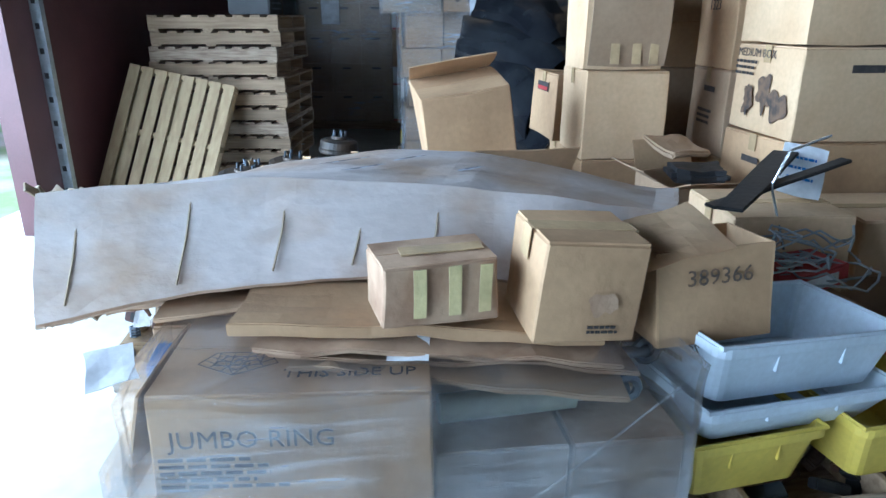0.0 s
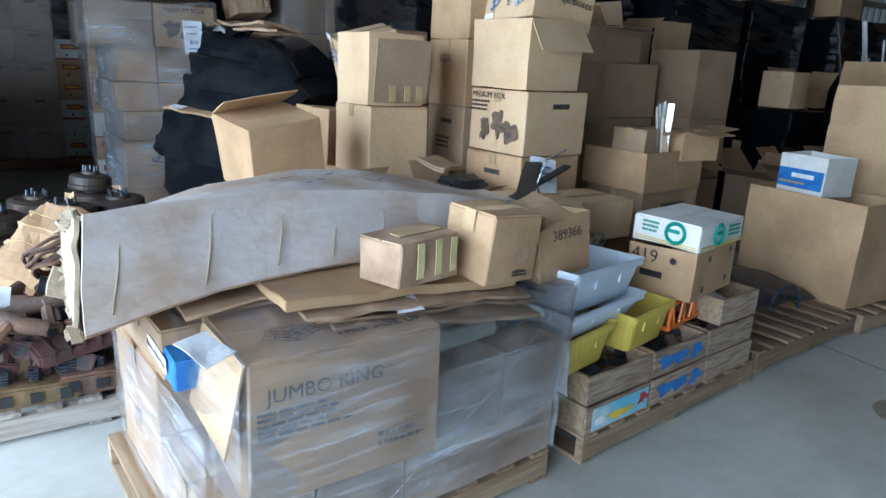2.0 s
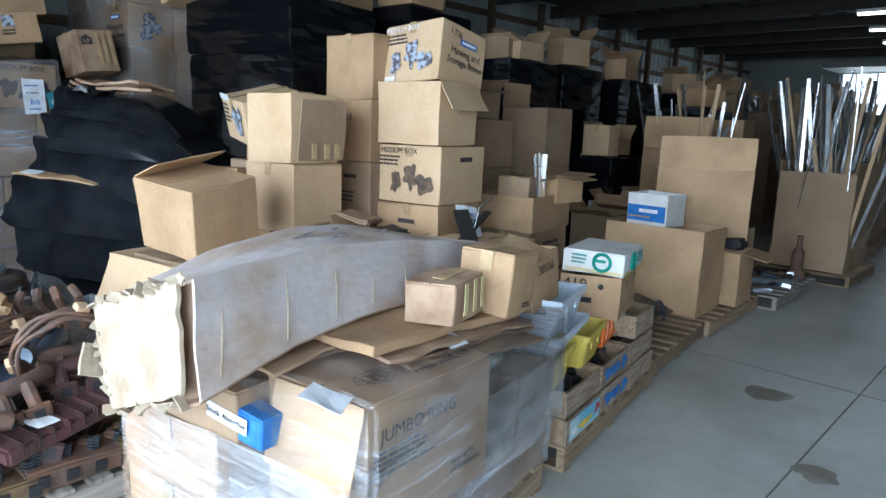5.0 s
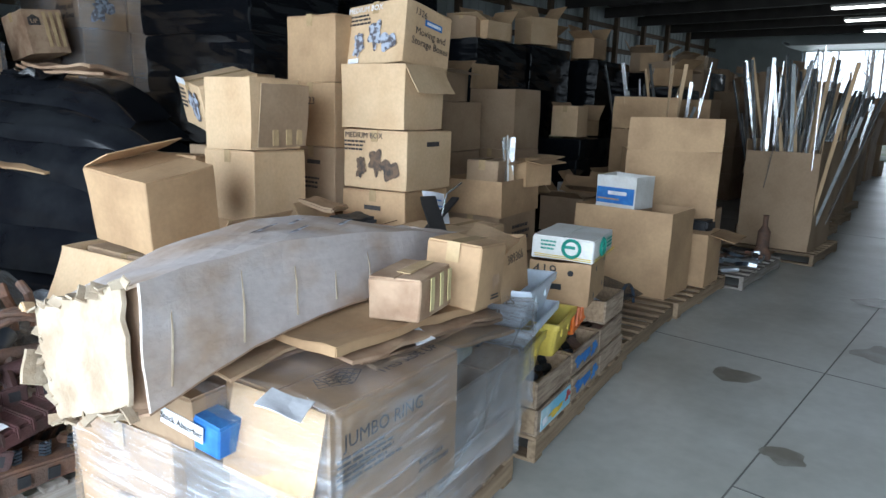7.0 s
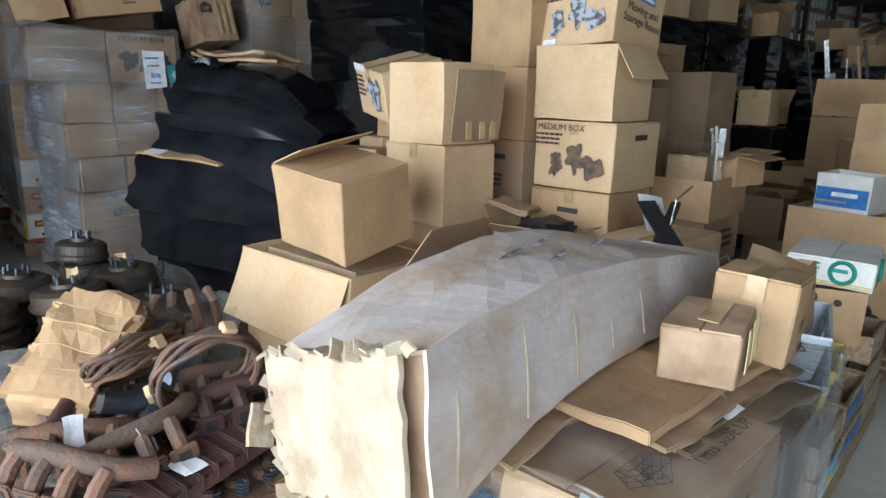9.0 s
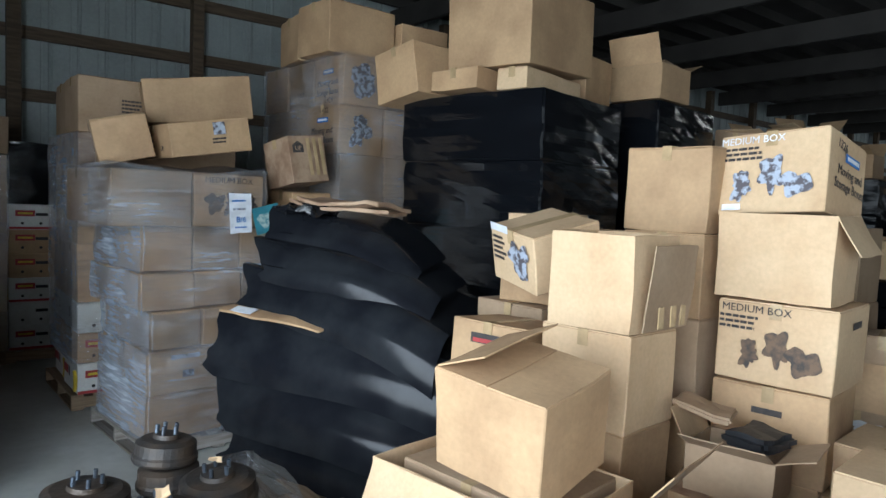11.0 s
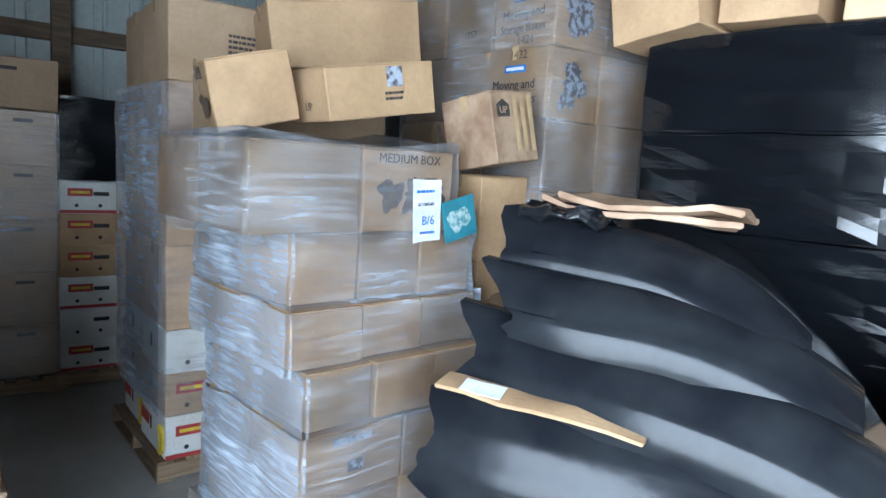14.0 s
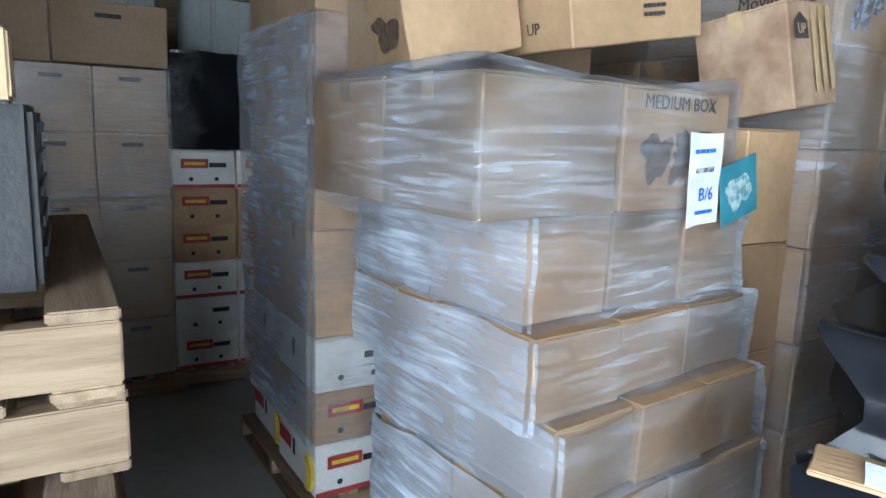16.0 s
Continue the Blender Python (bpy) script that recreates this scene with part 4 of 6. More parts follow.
carton(3.44, 2.06, 0.135, 2, 0.5, 0.82, 0.68, flaps=(None, None, None, None), mat=M_CARD, label="large tall open-topped brown carton on a pallet")
moore = carton(3.5, 2.4, 0.80, -4, 0.30, 0.36, 0.26, mat=M_PAPER_WHITE, flaps=(None, None, None, None), label="white and blue printed paper carton standing on cartons")
plate(0.34, 0.13, M_INK_BLUE, moore, LEFT(0.18, 0.10, -0.008))
plate(0.17, 0.03, M_PAPER, moore, LEFT(0.16, 0.12, -0.0105))
plate(0.2, 0.012, M_CARD, moore, LEFT(0.24, 0.07, -0.0105))
carton(3.62, 2.42, 0.135, 2, 0.3, 0.4, 0.66, mat=M_CARD_DULL)
gay = carton(4.30, 2.03, 0.135, 30, 0.55, 0.78, 1.12, flaps=(0, None, None, None), mat=M_CARD, label="very tall open brown carton with raised flap on a pallet")
carton(4.05, 1.98, 0.135, 3, 0.42, 0.4, 0.45, flaps=(None, None, 100, None), mat=M_CARD, label="open brown carton with a black part on it")
tagged(part("black_part", rough(slab(0, 0.2, 0, 0.16, 0, 0.09, 0.02), 2, 0.012, 9, 3), M_RUBBER, None, m=pose(4.12, 2.02, 0.60)), "black moulded part resting on a carton", "car part")
pallet(4.75, 1.86, 0, 1, 1.3, 1.0, M_WOOD_GREY, label="grey weathered pallet carrying loose metal parts")
for k in range(30):
    t = thing("metal_casting", pose(4.85 + rnd.random() * 1.1, 1.95 + rnd.random() * 0.6, 0.15 + 0.02 * (k % 3), rnd.uniform(-15, 15), rnd.uniform(-15, 15), rnd.uniform(0, 180)), "small grey metal casting on a pallet", "car part", "loose castings")
    part("body", rough(slab(-0.08, 0.08, -0.03, 0.03, -0.015, 0.02, 0.004), 1, 0.01, 10, k), rnd.choice((M_STEEL, M_RUST, M_GALV)), t)
bot = thing("exhaust_pipe", pose(5.75, 2.0, 0.13), "rusty iron pipe fitting standing upright", "car part")
part("body", lathe(((0.09, 0), (0.09, 0.05), (0.06, 0.12), (0.06, 0.28), (0.025, 0.34), (0.025, 0.44), (0.035, 0.45))), M_RUST, bot)
carton(5.1, 2.35, 0.135, 4, 0.45, 0.4, 0.5, mat=M_CARD_DULL)


def strips(x, y, z, w, d, n, h, seed, label):
    """A gaylord full of long bright trim strips that stand up out of it."""
    r = random.Random(seed)
    t = thing("trim_bundle", pose(x, y, z), label, "metal trim", "bundles of trim strips")
    for k in range(n):
        px, py = r.uniform(0.06, w - 0.06), r.uniform(0.06, d - 0.06)
        ln = h * r.uniform(0.65, 1.1)
        part("strip", slab(-r.uniform(0.012, 0.03), 0.02, -0.004, 0.004, 0, ln, 0), M_CHROME if r.random() < 0.75 else M_CARD_PALE, t, m=pose(px, py, 0.0, r.uniform(-13, 13), r.uniform(-13, 13), r.uniform(0, 180)))


for i, (x, y, w, d, h, mt) in enumerate(((6.42, 1.72, 0.95, 0.75, 1.06, M_CARD_DULL), (7.9, 2.0, 0.95, 0.8, 1.0, M_CARD_DULL), (5.55, 2.95, 0.95, 0.75, 1.25, M_CARD), (9.4, 2.1, 0.9, 0.9, 1.0, M_CARD_DULL), (11.2, 2.3, 1.0, 0.9, 1.0, M_CARD))):
    pallet(x - 0.05, y - 0.08, 0, 0, 1.2, 1.0, M_WOOD)
    carton(x, y, 0.135, 0, w, d, h, flaps={"angles": (None, None, 4, 4), "size": 0.12} if i != 2 else {"angles": (0, 3, None, None), "size": 0.35}, mat=mt, label="tall gaylord carton full of trim strips on a pallet", group="gaylord cartons")
    strips(x, y, 0.16, w, d, 42 if i != 2 else 26, 1.95 if i != 2 else 1.9, i + 1, "tall bundle of bright metal trim strips in a gaylord")

# ---- middle pile of cartons ----
G = "cartons in the tall pile"
pallet(1.42, 2.93, 0, 10, 1.2, 1.0)
uh0 = carton(1.47, 3.0, 0.135, 10, 0.5, 0.5, 0.48, group=G, label="closed brown moving carton at pile foot")
uh1 = carton(1.46, 2.98, 0.62, 10, 0.5, 0.5, 0.41, group=G, label="closed brown moving carton with small black print")
plate(0.13, 0.028, M_INK, uh1, LEFT(0.25, 0.30, -0.009))
bear = carton(1.46, 2.97, 1.04, 8, 0.5, 0.51, 0.37, group=G, mat=M_CARD_PALE, label="brown moving carton with printed toy picture")
words("MEDIUM BOX", 0.05, M_INK, bear, LEFT(0.34, 0.335, -0.009))
bars(bear, LEFT(0.40, 0.29, -0.009), 0.2, 3, 0.025, M_INK)
for k, (yy, zz, ww, hh) in enumerate(((0.24, 0.17, 0.14, 0.2), (0.13, 0.13, 0.17, 0.18), (0.36, 0.13, 0.12, 0.16))):
    blot(bear, LEFT(yy, zz, -0.009 - k * 0.001), ww, hh, M_INK_SEPIA, k * 2.2 + 1)
plate(0.14, 0.03, M_INK, bear, FRONT(0.27, 0.29, -0.009))
ob3 = carton(1.48, 3.02, 1.42, 9, 0.44, 0.5, 0.40, group=G, mat=M_CARD_PALE, flaps={"angles": (None, None, 150, None), "size": 0.2}, label="open brown carton stacked in the pile")
top = carton(1.53, 3.10, 1.84, 2, 0.46, 0.50, 0.39, rx=-4, ry=10, group=G, mat=M_CARD_PALE, label="brown moving carton with toy picture tilted atop pile")
words("MEDIUM BOX", 0.05, M_PAPER, top, LEFT(0.34, 0.355, -0.009))
bars(top, LEFT(0.38, 0.31, -0.009), 0.22, 3, 0.025, M_INK)
for k, (yy, zz, ww, hh) in enumerate(((0.24, 0.18, 0.15, 0.22), (0.13, 0.13, 0.17, 0.16), (0.38, 0.13, 0.14, 0.18))):
    blot(top, LEFT(yy, zz, -0.009 - k * 0.001), ww, hh, M_INK_PALE, k * 2.2 + 1)
plate(0.09, 0.03, M_PAPER, top, LEFT(0.42, 0.03, -0.009))
words("1326", 0.06, M_INK, top, FRONT(0.14, 0.33, -0.009, -6), "handwriting")
plate(0.17, 0.04, M_INK_BLUE, top, FRONT(0.27, 0.285, -0.009))
plate(0.14, 0.018, M_PAPER, top, FRONT(0.27, 0.285, -0.0115))
words("Moving and", 0.066, M_INK, top, FRONT(0.25, 0.215, -0.009), squeeze=1.0)
words("Storage Boxes", 0.066, M_INK, top, FRONT(0.25, 0.15, -0.009), squeeze=0.95)
for k, (z, h) in enumerate(((0.135, 0.31), (0.45, 0.40), (0.855, 0.42), (1.28, 0.42), (1.705, 0.43))):
    c = carton(1.40, 3.58, z, 4, 0.42, 0.46, h, group=G, label="closed brown carton stacked in a column", mat=M_CARD_DULL if k == 2 else M_CARD)
    if k == 3:
        words("1323", 0.07, M_INK, c, LEFT(0.25, 0.3, -0.009), "handwriting")
    if k == 2:
        plate(0.13, 0.028, M_INK, c, LEFT(0.2, 0.32, -0.009))
        bars(c, LEFT(0.22, 0.2, -0.009), 0.2, 3, 0.03, M_INK)
pallet(0.62, 3.38, 0, 6, 1.2, 1.0)
for z, h in ((0.135, 0.32), (0.46, 0.395)):
    carton(0.70, 3.47, z, 6, 0.40, 0.45, h, group=G)
carton(0.69, 3.46, 0.86, 6, 0.41, 0.45, 0.42, group=G, mat=M_CARD_PALE, label="brown carton with loose front flap", crush=0.009)
b2 = carton(0.68, 3.45, 1.29, 5, 0.36, 0.43, 0.41, group=G, mat=M_CARD_PALE, crush=0.012, flaps={"angles": (None, 3, -4, None), "size": 0.0001}, label="open gaping brown carton with taped corner")
part("flap", rough(slab(0, 0.36, -0.003, 0.003, 0, 0.36, 0), 3, 0.01, 4, 9), M_CARD_DULL, b2, m=pose(0.0, -0.05, 0.02, 6, 0, 0))
for x in (0.10, 0.2, 0.28):
    part("tape", slab(x, x + 0.04, -0.066, -0.06, 0.03, 0.12, 0), M_TAPE, b2)
carton(0.68, 3.98, 0.135, 6, 0.42, 0.45, 0.36, group=G)
carton(0.68, 3.98, 0.50, 6, 0.42, 0.45, 0.36, group=G)
c = carton(0.60, 3.98, 0.865, 12, 0.42, 0.45, 0.36, ry=4, group=G, label="brown moving carton with red and black print")
plate(0.2, 0.05, M_INK, c, LEFT(0.22, 0.28, -0.009))
plate(0.17, 0.02, M_INK_RED, c, LEFT(0.22, 0.27, -0.0115))
tv = carton(0.78, 4.08, 1.36, -12, 0.4, 0.4, 0.30, rx=8, ry=-14, group=G, mat=M_CARD_PALE, label="tilted brown carton with printed appliance picture")
plate(0.16, 0.04, M_PAPER, tv, LEFT(0.3, 0.3, -0.009))
bars(tv, LEFT(0.31, 0.24, -0.009), 0.12, 5, 0.028, M_INK)
blot(tv, LEFT(0.13, 0.16, -0.009), 0.24, 0.24, M_INK_PALE, 8)
carton(1.1, 4.35, 0.135, 5, 0.6, 0.5, 1.1, group=G, mat=M_CARD_DULL)
carton(1.22, 4.32, 1.5, 20, 0.35, 0.35, 0.26, group=G, mat=M_CARD_PALE, flaps=(None, None, None, None), label="open cream carton behind the pile")
carton(1.2, 4.35, 1.24, 10, 0.45, 0.4, 0.26, group=G)
lean = carton(-0.03, 3.24, 0.80, 9, 0.42, 0.47, 0.38, rx=6, ry=-9, group=G, mat=M_CARD, crush=0.014, label="tilted brown carton with gaping bent top flaps", tape=False)
part("top_flap", rough(slab(0.0, 0.41, -0.003, 0.003, 0, 0.24, 0), 3, 0.012, 4, 5), M_CARD, lean, m=pose(0, 0.46, 0.385, 0, 0, 0) @ pose(0, 0, 0, 66, 0, 0))
base = carton(-0.02, 3.22, 0.135, 9, 0.6, 0.85, 0.62, group=G, flaps={"angles": (158, None, None, None), "size": 0.36}, label="large open brown carton with outer flap hanging", mat=M_CARD_PALE)
carton(0.06, 3.3, 0.15, 9, 0.5, 0.7, 0.6, group=G, mat=M_CARD_DULL)
pallet(-0.05, 3.15, 0, 9, 1.2, 1.0, M_WOOD_GREY)
carton(0.22, 2.72, 0.0, 15, 0.5, 0.4, 0.60, group=G, mat=M_CARD_DULL)
hp = carton(0.20, 2.74, 0.605, 12, 0.46, 0.34, 0.17, group=G, mat=M_CARD, flaps={"angles": (None, None, None, -38), "size": 0.3}, label="shallow open carton with blue goods inside")
blot(hp, LEFT(0.17, 0.08, -0.009), 0.12, 0.1, M_INK_BLUE, 2)
for k in range(4):
    part("blue_packet", rough(slab(0.04 + 0.1 * k, 0.12 + 0.1 * k, 0.05, 0.28, 0.08, 0.15, 0.01), 1, 0.008, 9, k), M_INK_BLUE, hp, "glossy blue packet")
carton(0.72, 2.62, 0.135, 15, 0.5, 0.4, 0.5, group=G, mat=M_CARD_DULL)
bb = carton(0.66, 2.66, 0.64, 22, 0.34, 0.12, 0.1, group=G, mat=M_PAPER_WHITE, label="white and blue printer supply carton")
plate(0.32, 0.05, M_INK_BLUE, bb, FRONT(0.17, 0.05, -0.009))
carton(0.98, 2.98, 0.135, 20, 0.4, 0.4, 0.5, group=G, mat=M_CARD_WET)
carton(1.0, 2.98, 0.64, 12, 0.3, 0.35, 0.2, group=G, mat=M_CARD_DULL, flaps=(60, None, 70, 30))
tagged(part("grey_bag", rough(slab(0, 0.25, 0, 0.2, 0, 0.06, 0.02), 3, 0.02, 9, 4), M_RUBBER, None, m=pose(1.02, 3.02, 0.85)), "crumpled dark bag on a carton", "bag")
tagged(part("folded_sheet", rough(slab(0, 0.22, 0, 0.25, 0, 0.03, 0.01), 3, 0.02, 9, 6), M_CARD_DULL, None, m=pose(1.05, 3.2, 0.92, 10, 0, 20)), "folded grey cardboard sheet on cartons", "cardboard")

# ---- grey-brown cartons behind the pile ----
G = "cartons behind the pile"
pallet(2.75, 3.8, 0, 5, 1.3, 1.0)
for x, y, z, w, d, h, yw, fl in ((2.85, 3.9, 0.135, 0.62, 0.6, 0.52, 6, None), (2.85, 3.9, 0.66, 0.62, 0.6, 0.52, 6, None), (2.83, 3.88, 1.185, 0.64, 0.6, 0.43, 7, None), (2.9, 4.0, 1.62, 0.4, 0.4, 0.26, 4, (None, None, 100, 10)), (3.3, 4.25, 1.62, 0.4, 0.4, 0.3, 10, (20, 60, None, None)),
                                (3.62, 3.7, 0.135, 0.5, 0.5, 0.55, 4, None), (3.62, 3.7, 0.69, 0.5, 0.5, 0.5, 4, None), (3.65, 3.72, 1.195, 0.48, 0.5, 0.55, 4, (None, None, None, 0)), (2.2, 3.6, 0.135, 0.5, 0.5, 0.5, 8, None), (2.25, 3.65, 0.64, 0.45, 0.45, 0.5, 8, None)):
    carton(x, y, z, yw, w, d, h, flaps=fl, mat=M_CARD_DULL, group=G, label="dull brown carton stacked behind the pile")
carton(2.45, 2.95, 0.135, 8, 0.62, 0.5, 0.30, mat=M_CARD_DULL, group=G)
wht = carton(2.47, 2.98, 0.44, 8, 0.62, 0.5, 0.34, mat=M_CARD_DULL, group=G, label="brown carton with dark print and white splash")
bars(wht, FRONT(0.35, 0.22, -0.009), 0.3, 3, 0.05, M_INK)
blot(wht, LEFT(0.2, 0.24, -0.009), 0.2, 0.1, M_PAPER, 3)
carton(2.40, 2.92, 0.785, 9, 0.66, 0.52, 0.26, mat=M_CARD, group=G, flaps=(None, 120, None, None), label="open brown carton piled with small boxes")
carton(2.45, 3.0, 0.99, 15, 0.28, 0.25, 0.2, mat=M_CARD_DULL, group=G)
carton(2.76, 2.96, 0.98, -8, 0.3, 0.28, 0.2, mat=M_CARD, group=G, flaps=(100, 80, 95, None))
r3 = random.Random(11)
bnd = thing("trim_bundle", pose(2.68, 3.05, 1.02), "small bundle of pale wrapped strips", "metal trim")
for k in range(9):
    part("strip", slab(-0.02, 0.02, -0.006, 0.006, 0, r3.uniform(0.25, 0.36), 0), r3.choice((M_CARD_PALE, M_PAPER_WHITE, M_CHROME)), bnd, m=pose(r3.uniform(-0.06, 0.06), r3.uniform(-0.05, 0.05), 0, r3.uniform(-8, 8), r3.uniform(-12, 12), r3.uniform(0, 180)))

# ---- engine parts pallet ----
ENG = 5.0
pallet(-1.36, 2.62, 0, ENG, 1.12, 1.05, M_WOOD_GREY, label="grey weathered pallet heaped with rusty engine parts")
E = pose(-1.32, 2.64, 0.13, 0, 0, ENG)


def manifold(m, mat, ln, label):
    """A cast exhaust manifold: a curved log with flanged runners."""
    t = thing("exhaust_manifold", m, label, "car part", "rusty engine parts")
    part("log", tube([(0, 0, 0.08), (ln * 0.3, 0.01, 0.09), (ln * 0.7, 0.01, 0.09), (ln, 0.03, 0.07), (ln + 0.06, 0.09, 0.03)], 0.034, 10), mat, t, smooth=True)
    for k in range(4):
        x = ln * (0.08 + 0.28 * k)
        part("runner", tube([(x, 0, 0.085), (x, -0.05, 0.07), (x, -0.10, 0.03)], 0.026, 8), mat, t, smooth=True)
        bm = slab(x - 0.045, x + 0.045, -0.115, -0.10, -0.015, 0.065, 0.006)
        part("flange", bm, mat, t)
        part("port", slab(x - 0.02, x + 0.02, -0.117, -0.114, 0.005, 0.045, 0.0), M_RUBBER, t)
    return t


def head(m, mat, label, ln=0.5):
    t = thing("cylinder_head", m, label, "car part", "rusty engine parts")
    part("casting", rough(slab(0, ln, 0, 0.17, 0, 0.09, 0.01), 2, 0.012, 9, ln * 10), mat, t)
    for k in range(4):
        x = ln * (0.13 + 0.25 * k)
        part("spring", tube([(x + 0.02 * math.cos(a * 1.05), 0.06 + 0.02 * math.sin(a * 1.05), 0.09 + a * 0.0022) for a in range(25)], 0.005, 5), M_STEEL, t)
        part("boss", lathe(((0.03, 0), (0.032, 0.02), (0.018, 0.03)), 10), mat, t, m=pose(x, 0.12, 0.088))
        part("port", slab(x - 0.022, x + 0.022, -0.016, -0.009, 0.025, 0.07, 0.0), M_RUBBER, t)
    return t


re = random.Random(21)
for k in range(7):
    head(E @ pose(0.0 + 0.34 * (k % 3) + re.uniform(-0.02, 0.04), 0.02 + 0.34 * (k // 3), 0.0 + 0.01 * k, re.uniform(-6, 6), re.uniform(-6, 6), re.uniform(-25, 25)), M_GOLDIRON if k % 3 != 1 else M_RUST, "oily rusty cylinder head with valve springs", 0.42)
for k in range(13):
    manifold(E @ pose(re.uniform(0.0, 0.6), re.uniform(0.15, 0.9), 0.10 + 0.016 * k, re.uniform(-25, 25), re.uniform(-20, 20), re.uniform(-60, 60)), M_REDIRON if k % 2 else M_RUST, re.choice((0.34, 0.42)), "rust-red cast exhaust manifold heaped on a pallet")
cover = thing("valve_cover", E @ pose(0.28, 0.0, 0.15, 4, -6, 12), "red oxide ribbed valve cover with white tag", "car part")
part("body", rough(slab(0, 0.52, 0, 0.16, 0, 0.07, 0.012), 1, 0.006, 8, 2), M_REDIRON, cover)
for k in range(8):
    part("rib", slab(0.05 + 0.06 * k, 0.07 + 0.06 * k, -0.005, 0.165, 0.02, 0.08, 0.006), M_REDIRON, cover)
part("tag", rough(slab(0.14, 0.22, 0.02, 0.12, 0.085, 0.088, 0), 2, 0.012, 20, 3), M_PAPER, cover, "white paper tag")
for k, (x, y, z) in enumerate(((0.52, 0.55, 0.32), (0.42, 0.40, 0.26), (0.66, 0.7, 0.34))):
    t = thing("radiator_hose", E @ pose(x, y, z, 0, 8, 25 * k), "bent grey-blue steel pipe among engine parts", "car part", "bent pipes")
    part("pipe", tube([(-0.2, 0, 0), (-0.1, -0.01, -0.02), (0.02, 0, 0), (0.12, 0.05, 0.05), (0.2, 0.12, 0.11)], 0.045, 12), M_STEEL, t, smooth=True)


def coil(m, r, n, mat, label, squash=1.0):
    t = thing("cable_coil", m, label, "cable", "coiled cables")
    rr = random.Random(n)
    for k in range(n):
        q, dz = r * rr.uniform(0.86, 1.06), 0.012 * k
        part("turn", tube([(q * math.cos(a * math.tau / 30), squash * q * math.sin(a * math.tau / 30), dz + 0.01 * math.sin(a + k)) for a in range(30)], 0.009, 6, True), mat, t)
    for a in (0.4, 2.2, 4.4):
        part("tie", slab(-0.02, 0.02, -0.025, 0.025, 0, 0.05, 0.004), M_CARD_PALE, t, m=pose(r * math.cos(a), squash * r * math.sin(a), 0.02, 0, 0, math.degrees(a)))
    return t


coil(E @ pose(0.50, 0.62, 0.40, -32, 12, 40), 0.24, 9, M_RUST, "rusty brown coiled cable lying on engine parts", 0.6)
coil(E @ pose(0.60, 0.26, 0.45, -58, 30, 10), 0.19, 7, M_RUST, "rusty brown coiled cable leaning on engine parts")
for k in range(5):
    t = thing("rocker_gear", E @ pose(0.6 + 0.09 * k, 0.95, 0.42, 0, 0, 20 * k), "rusty curved iron bracket among engine parts", "car part", "iron brackets")
    part("body", tube([(0, 0, -0.1), (0.02, 0, 0.0), (-0.02, 0.02, 0.08), (0.03, 0.04, 0.12)], 0.022, 7), M_RUST, t)
pkg = thing("paper_parcel", pose(-1.02, 3.60, 0.50, 14, -32, 48), "crumpled brown paper parcel bound with tape", "parcel")
bm = slab(-0.27, 0.27, -0.17, 0.17, -0.12, 0.12, 0.03)
rough(bm, 6, 0.03, 9, 14)
part("wrapping", bm, M_CARD, pkg, "crinkled brown wrapping paper")
for k in (-0.15, -0.05, 0.05, 0.15):
    bm = slab(k, k + 0.03, -0.174, 0.174, -0.124, 0.124, 0.012)
    rough(bm, 6, 0.03, 9, 14)
    part("tape", bm, M_TAPE, pkg)
for k, (x, y, z) in enumerate(((0.18, 0.35, 0.36), (0.1, 0.06, 0.2), (0.35, 0.2, 0.34))):
    tagged(part("paper_tag", rough(slab(-0.03, 0.03, -0.05, 0.05, 0, 0.002, 0), 2, 0.01, 20, k), M_PAPER, None, m=E @ pose(x, y, z, 60, 10, 20 * k)), "white paper tag tied to an engine part", "label", "paper tags")
# ---- brake drum pallet ----
pallet(-1.5, 3.92, 0, 3, 1.25, 1.05, M_WOOD_GREY, label="grey pallet of greasy brake drums")
re = random.Random(4)
for k, (x, y, z, r) in enumerate(((-0.92, 4.35, 0.50, 0.17), (-1.32, 4.4, 0.47, 0.18), (-0.62, 4.55, 0.50, 0.16), (-1.1, 4.75, 0.48, 0.17), (-0.78, 4.78, 0.62, 0.13), (-0.55, 4.2, 0.42, 0.16), (-0.95, 4.1, 0.36, 0.17), (-1.35, 4.05, 0.34, 0.16), (-1.4, 4.75, 0.42, 0.16))):
    for q in range(3):
        zz = z - 0.12 * q
        if zz < 0.13:
            continue
        t = thing("brake_drum", pose(x + 0.02 * q, y, zz, re.uniform(-5, 5), re.uniform(-5, 5), k * 40), "greasy black iron brake drum stacked on a pallet", "brake drum", "brake drums")
        part("drum", lathe(((r * 0.2, 0.0), (r, 0.0), (r * 1.06, 0.012), (r * 1.06, 0.03), (r, 0.04), (r * 0.98, 0.085), (r * 0.8, 0.1), (r * 0.45, 0.102), (r * 0.42, 0.12), (r * 0.2, 0.122))), M_DRUM, t, smooth=False)
        if q == 0:
            for a in range(5):
                part("stud", lathe(((0.009, 0), (0.009, 0.04)), 8), M_STEEL, t, m=pose(r * 0.33 * math.cos(a * 1.257), r * 0.33 * math.sin(a * 1.257), 0.118))
            if k < 3:
                part("tag", rough(slab(-0.03, 0.03, -0.02, 0.02, 0, 0.003, 0), 2, 0.02, 20, k), M_CARD_PALE, t, m=pose(0.03, 0, 0.16, 50, 0, 30 * k))
dw = thing("stretch_wrap", pose(-1.5, 3.9, 0.13, 0, 0, 3), "crumpled clear wrap round brake drum pallet", "plastic film")
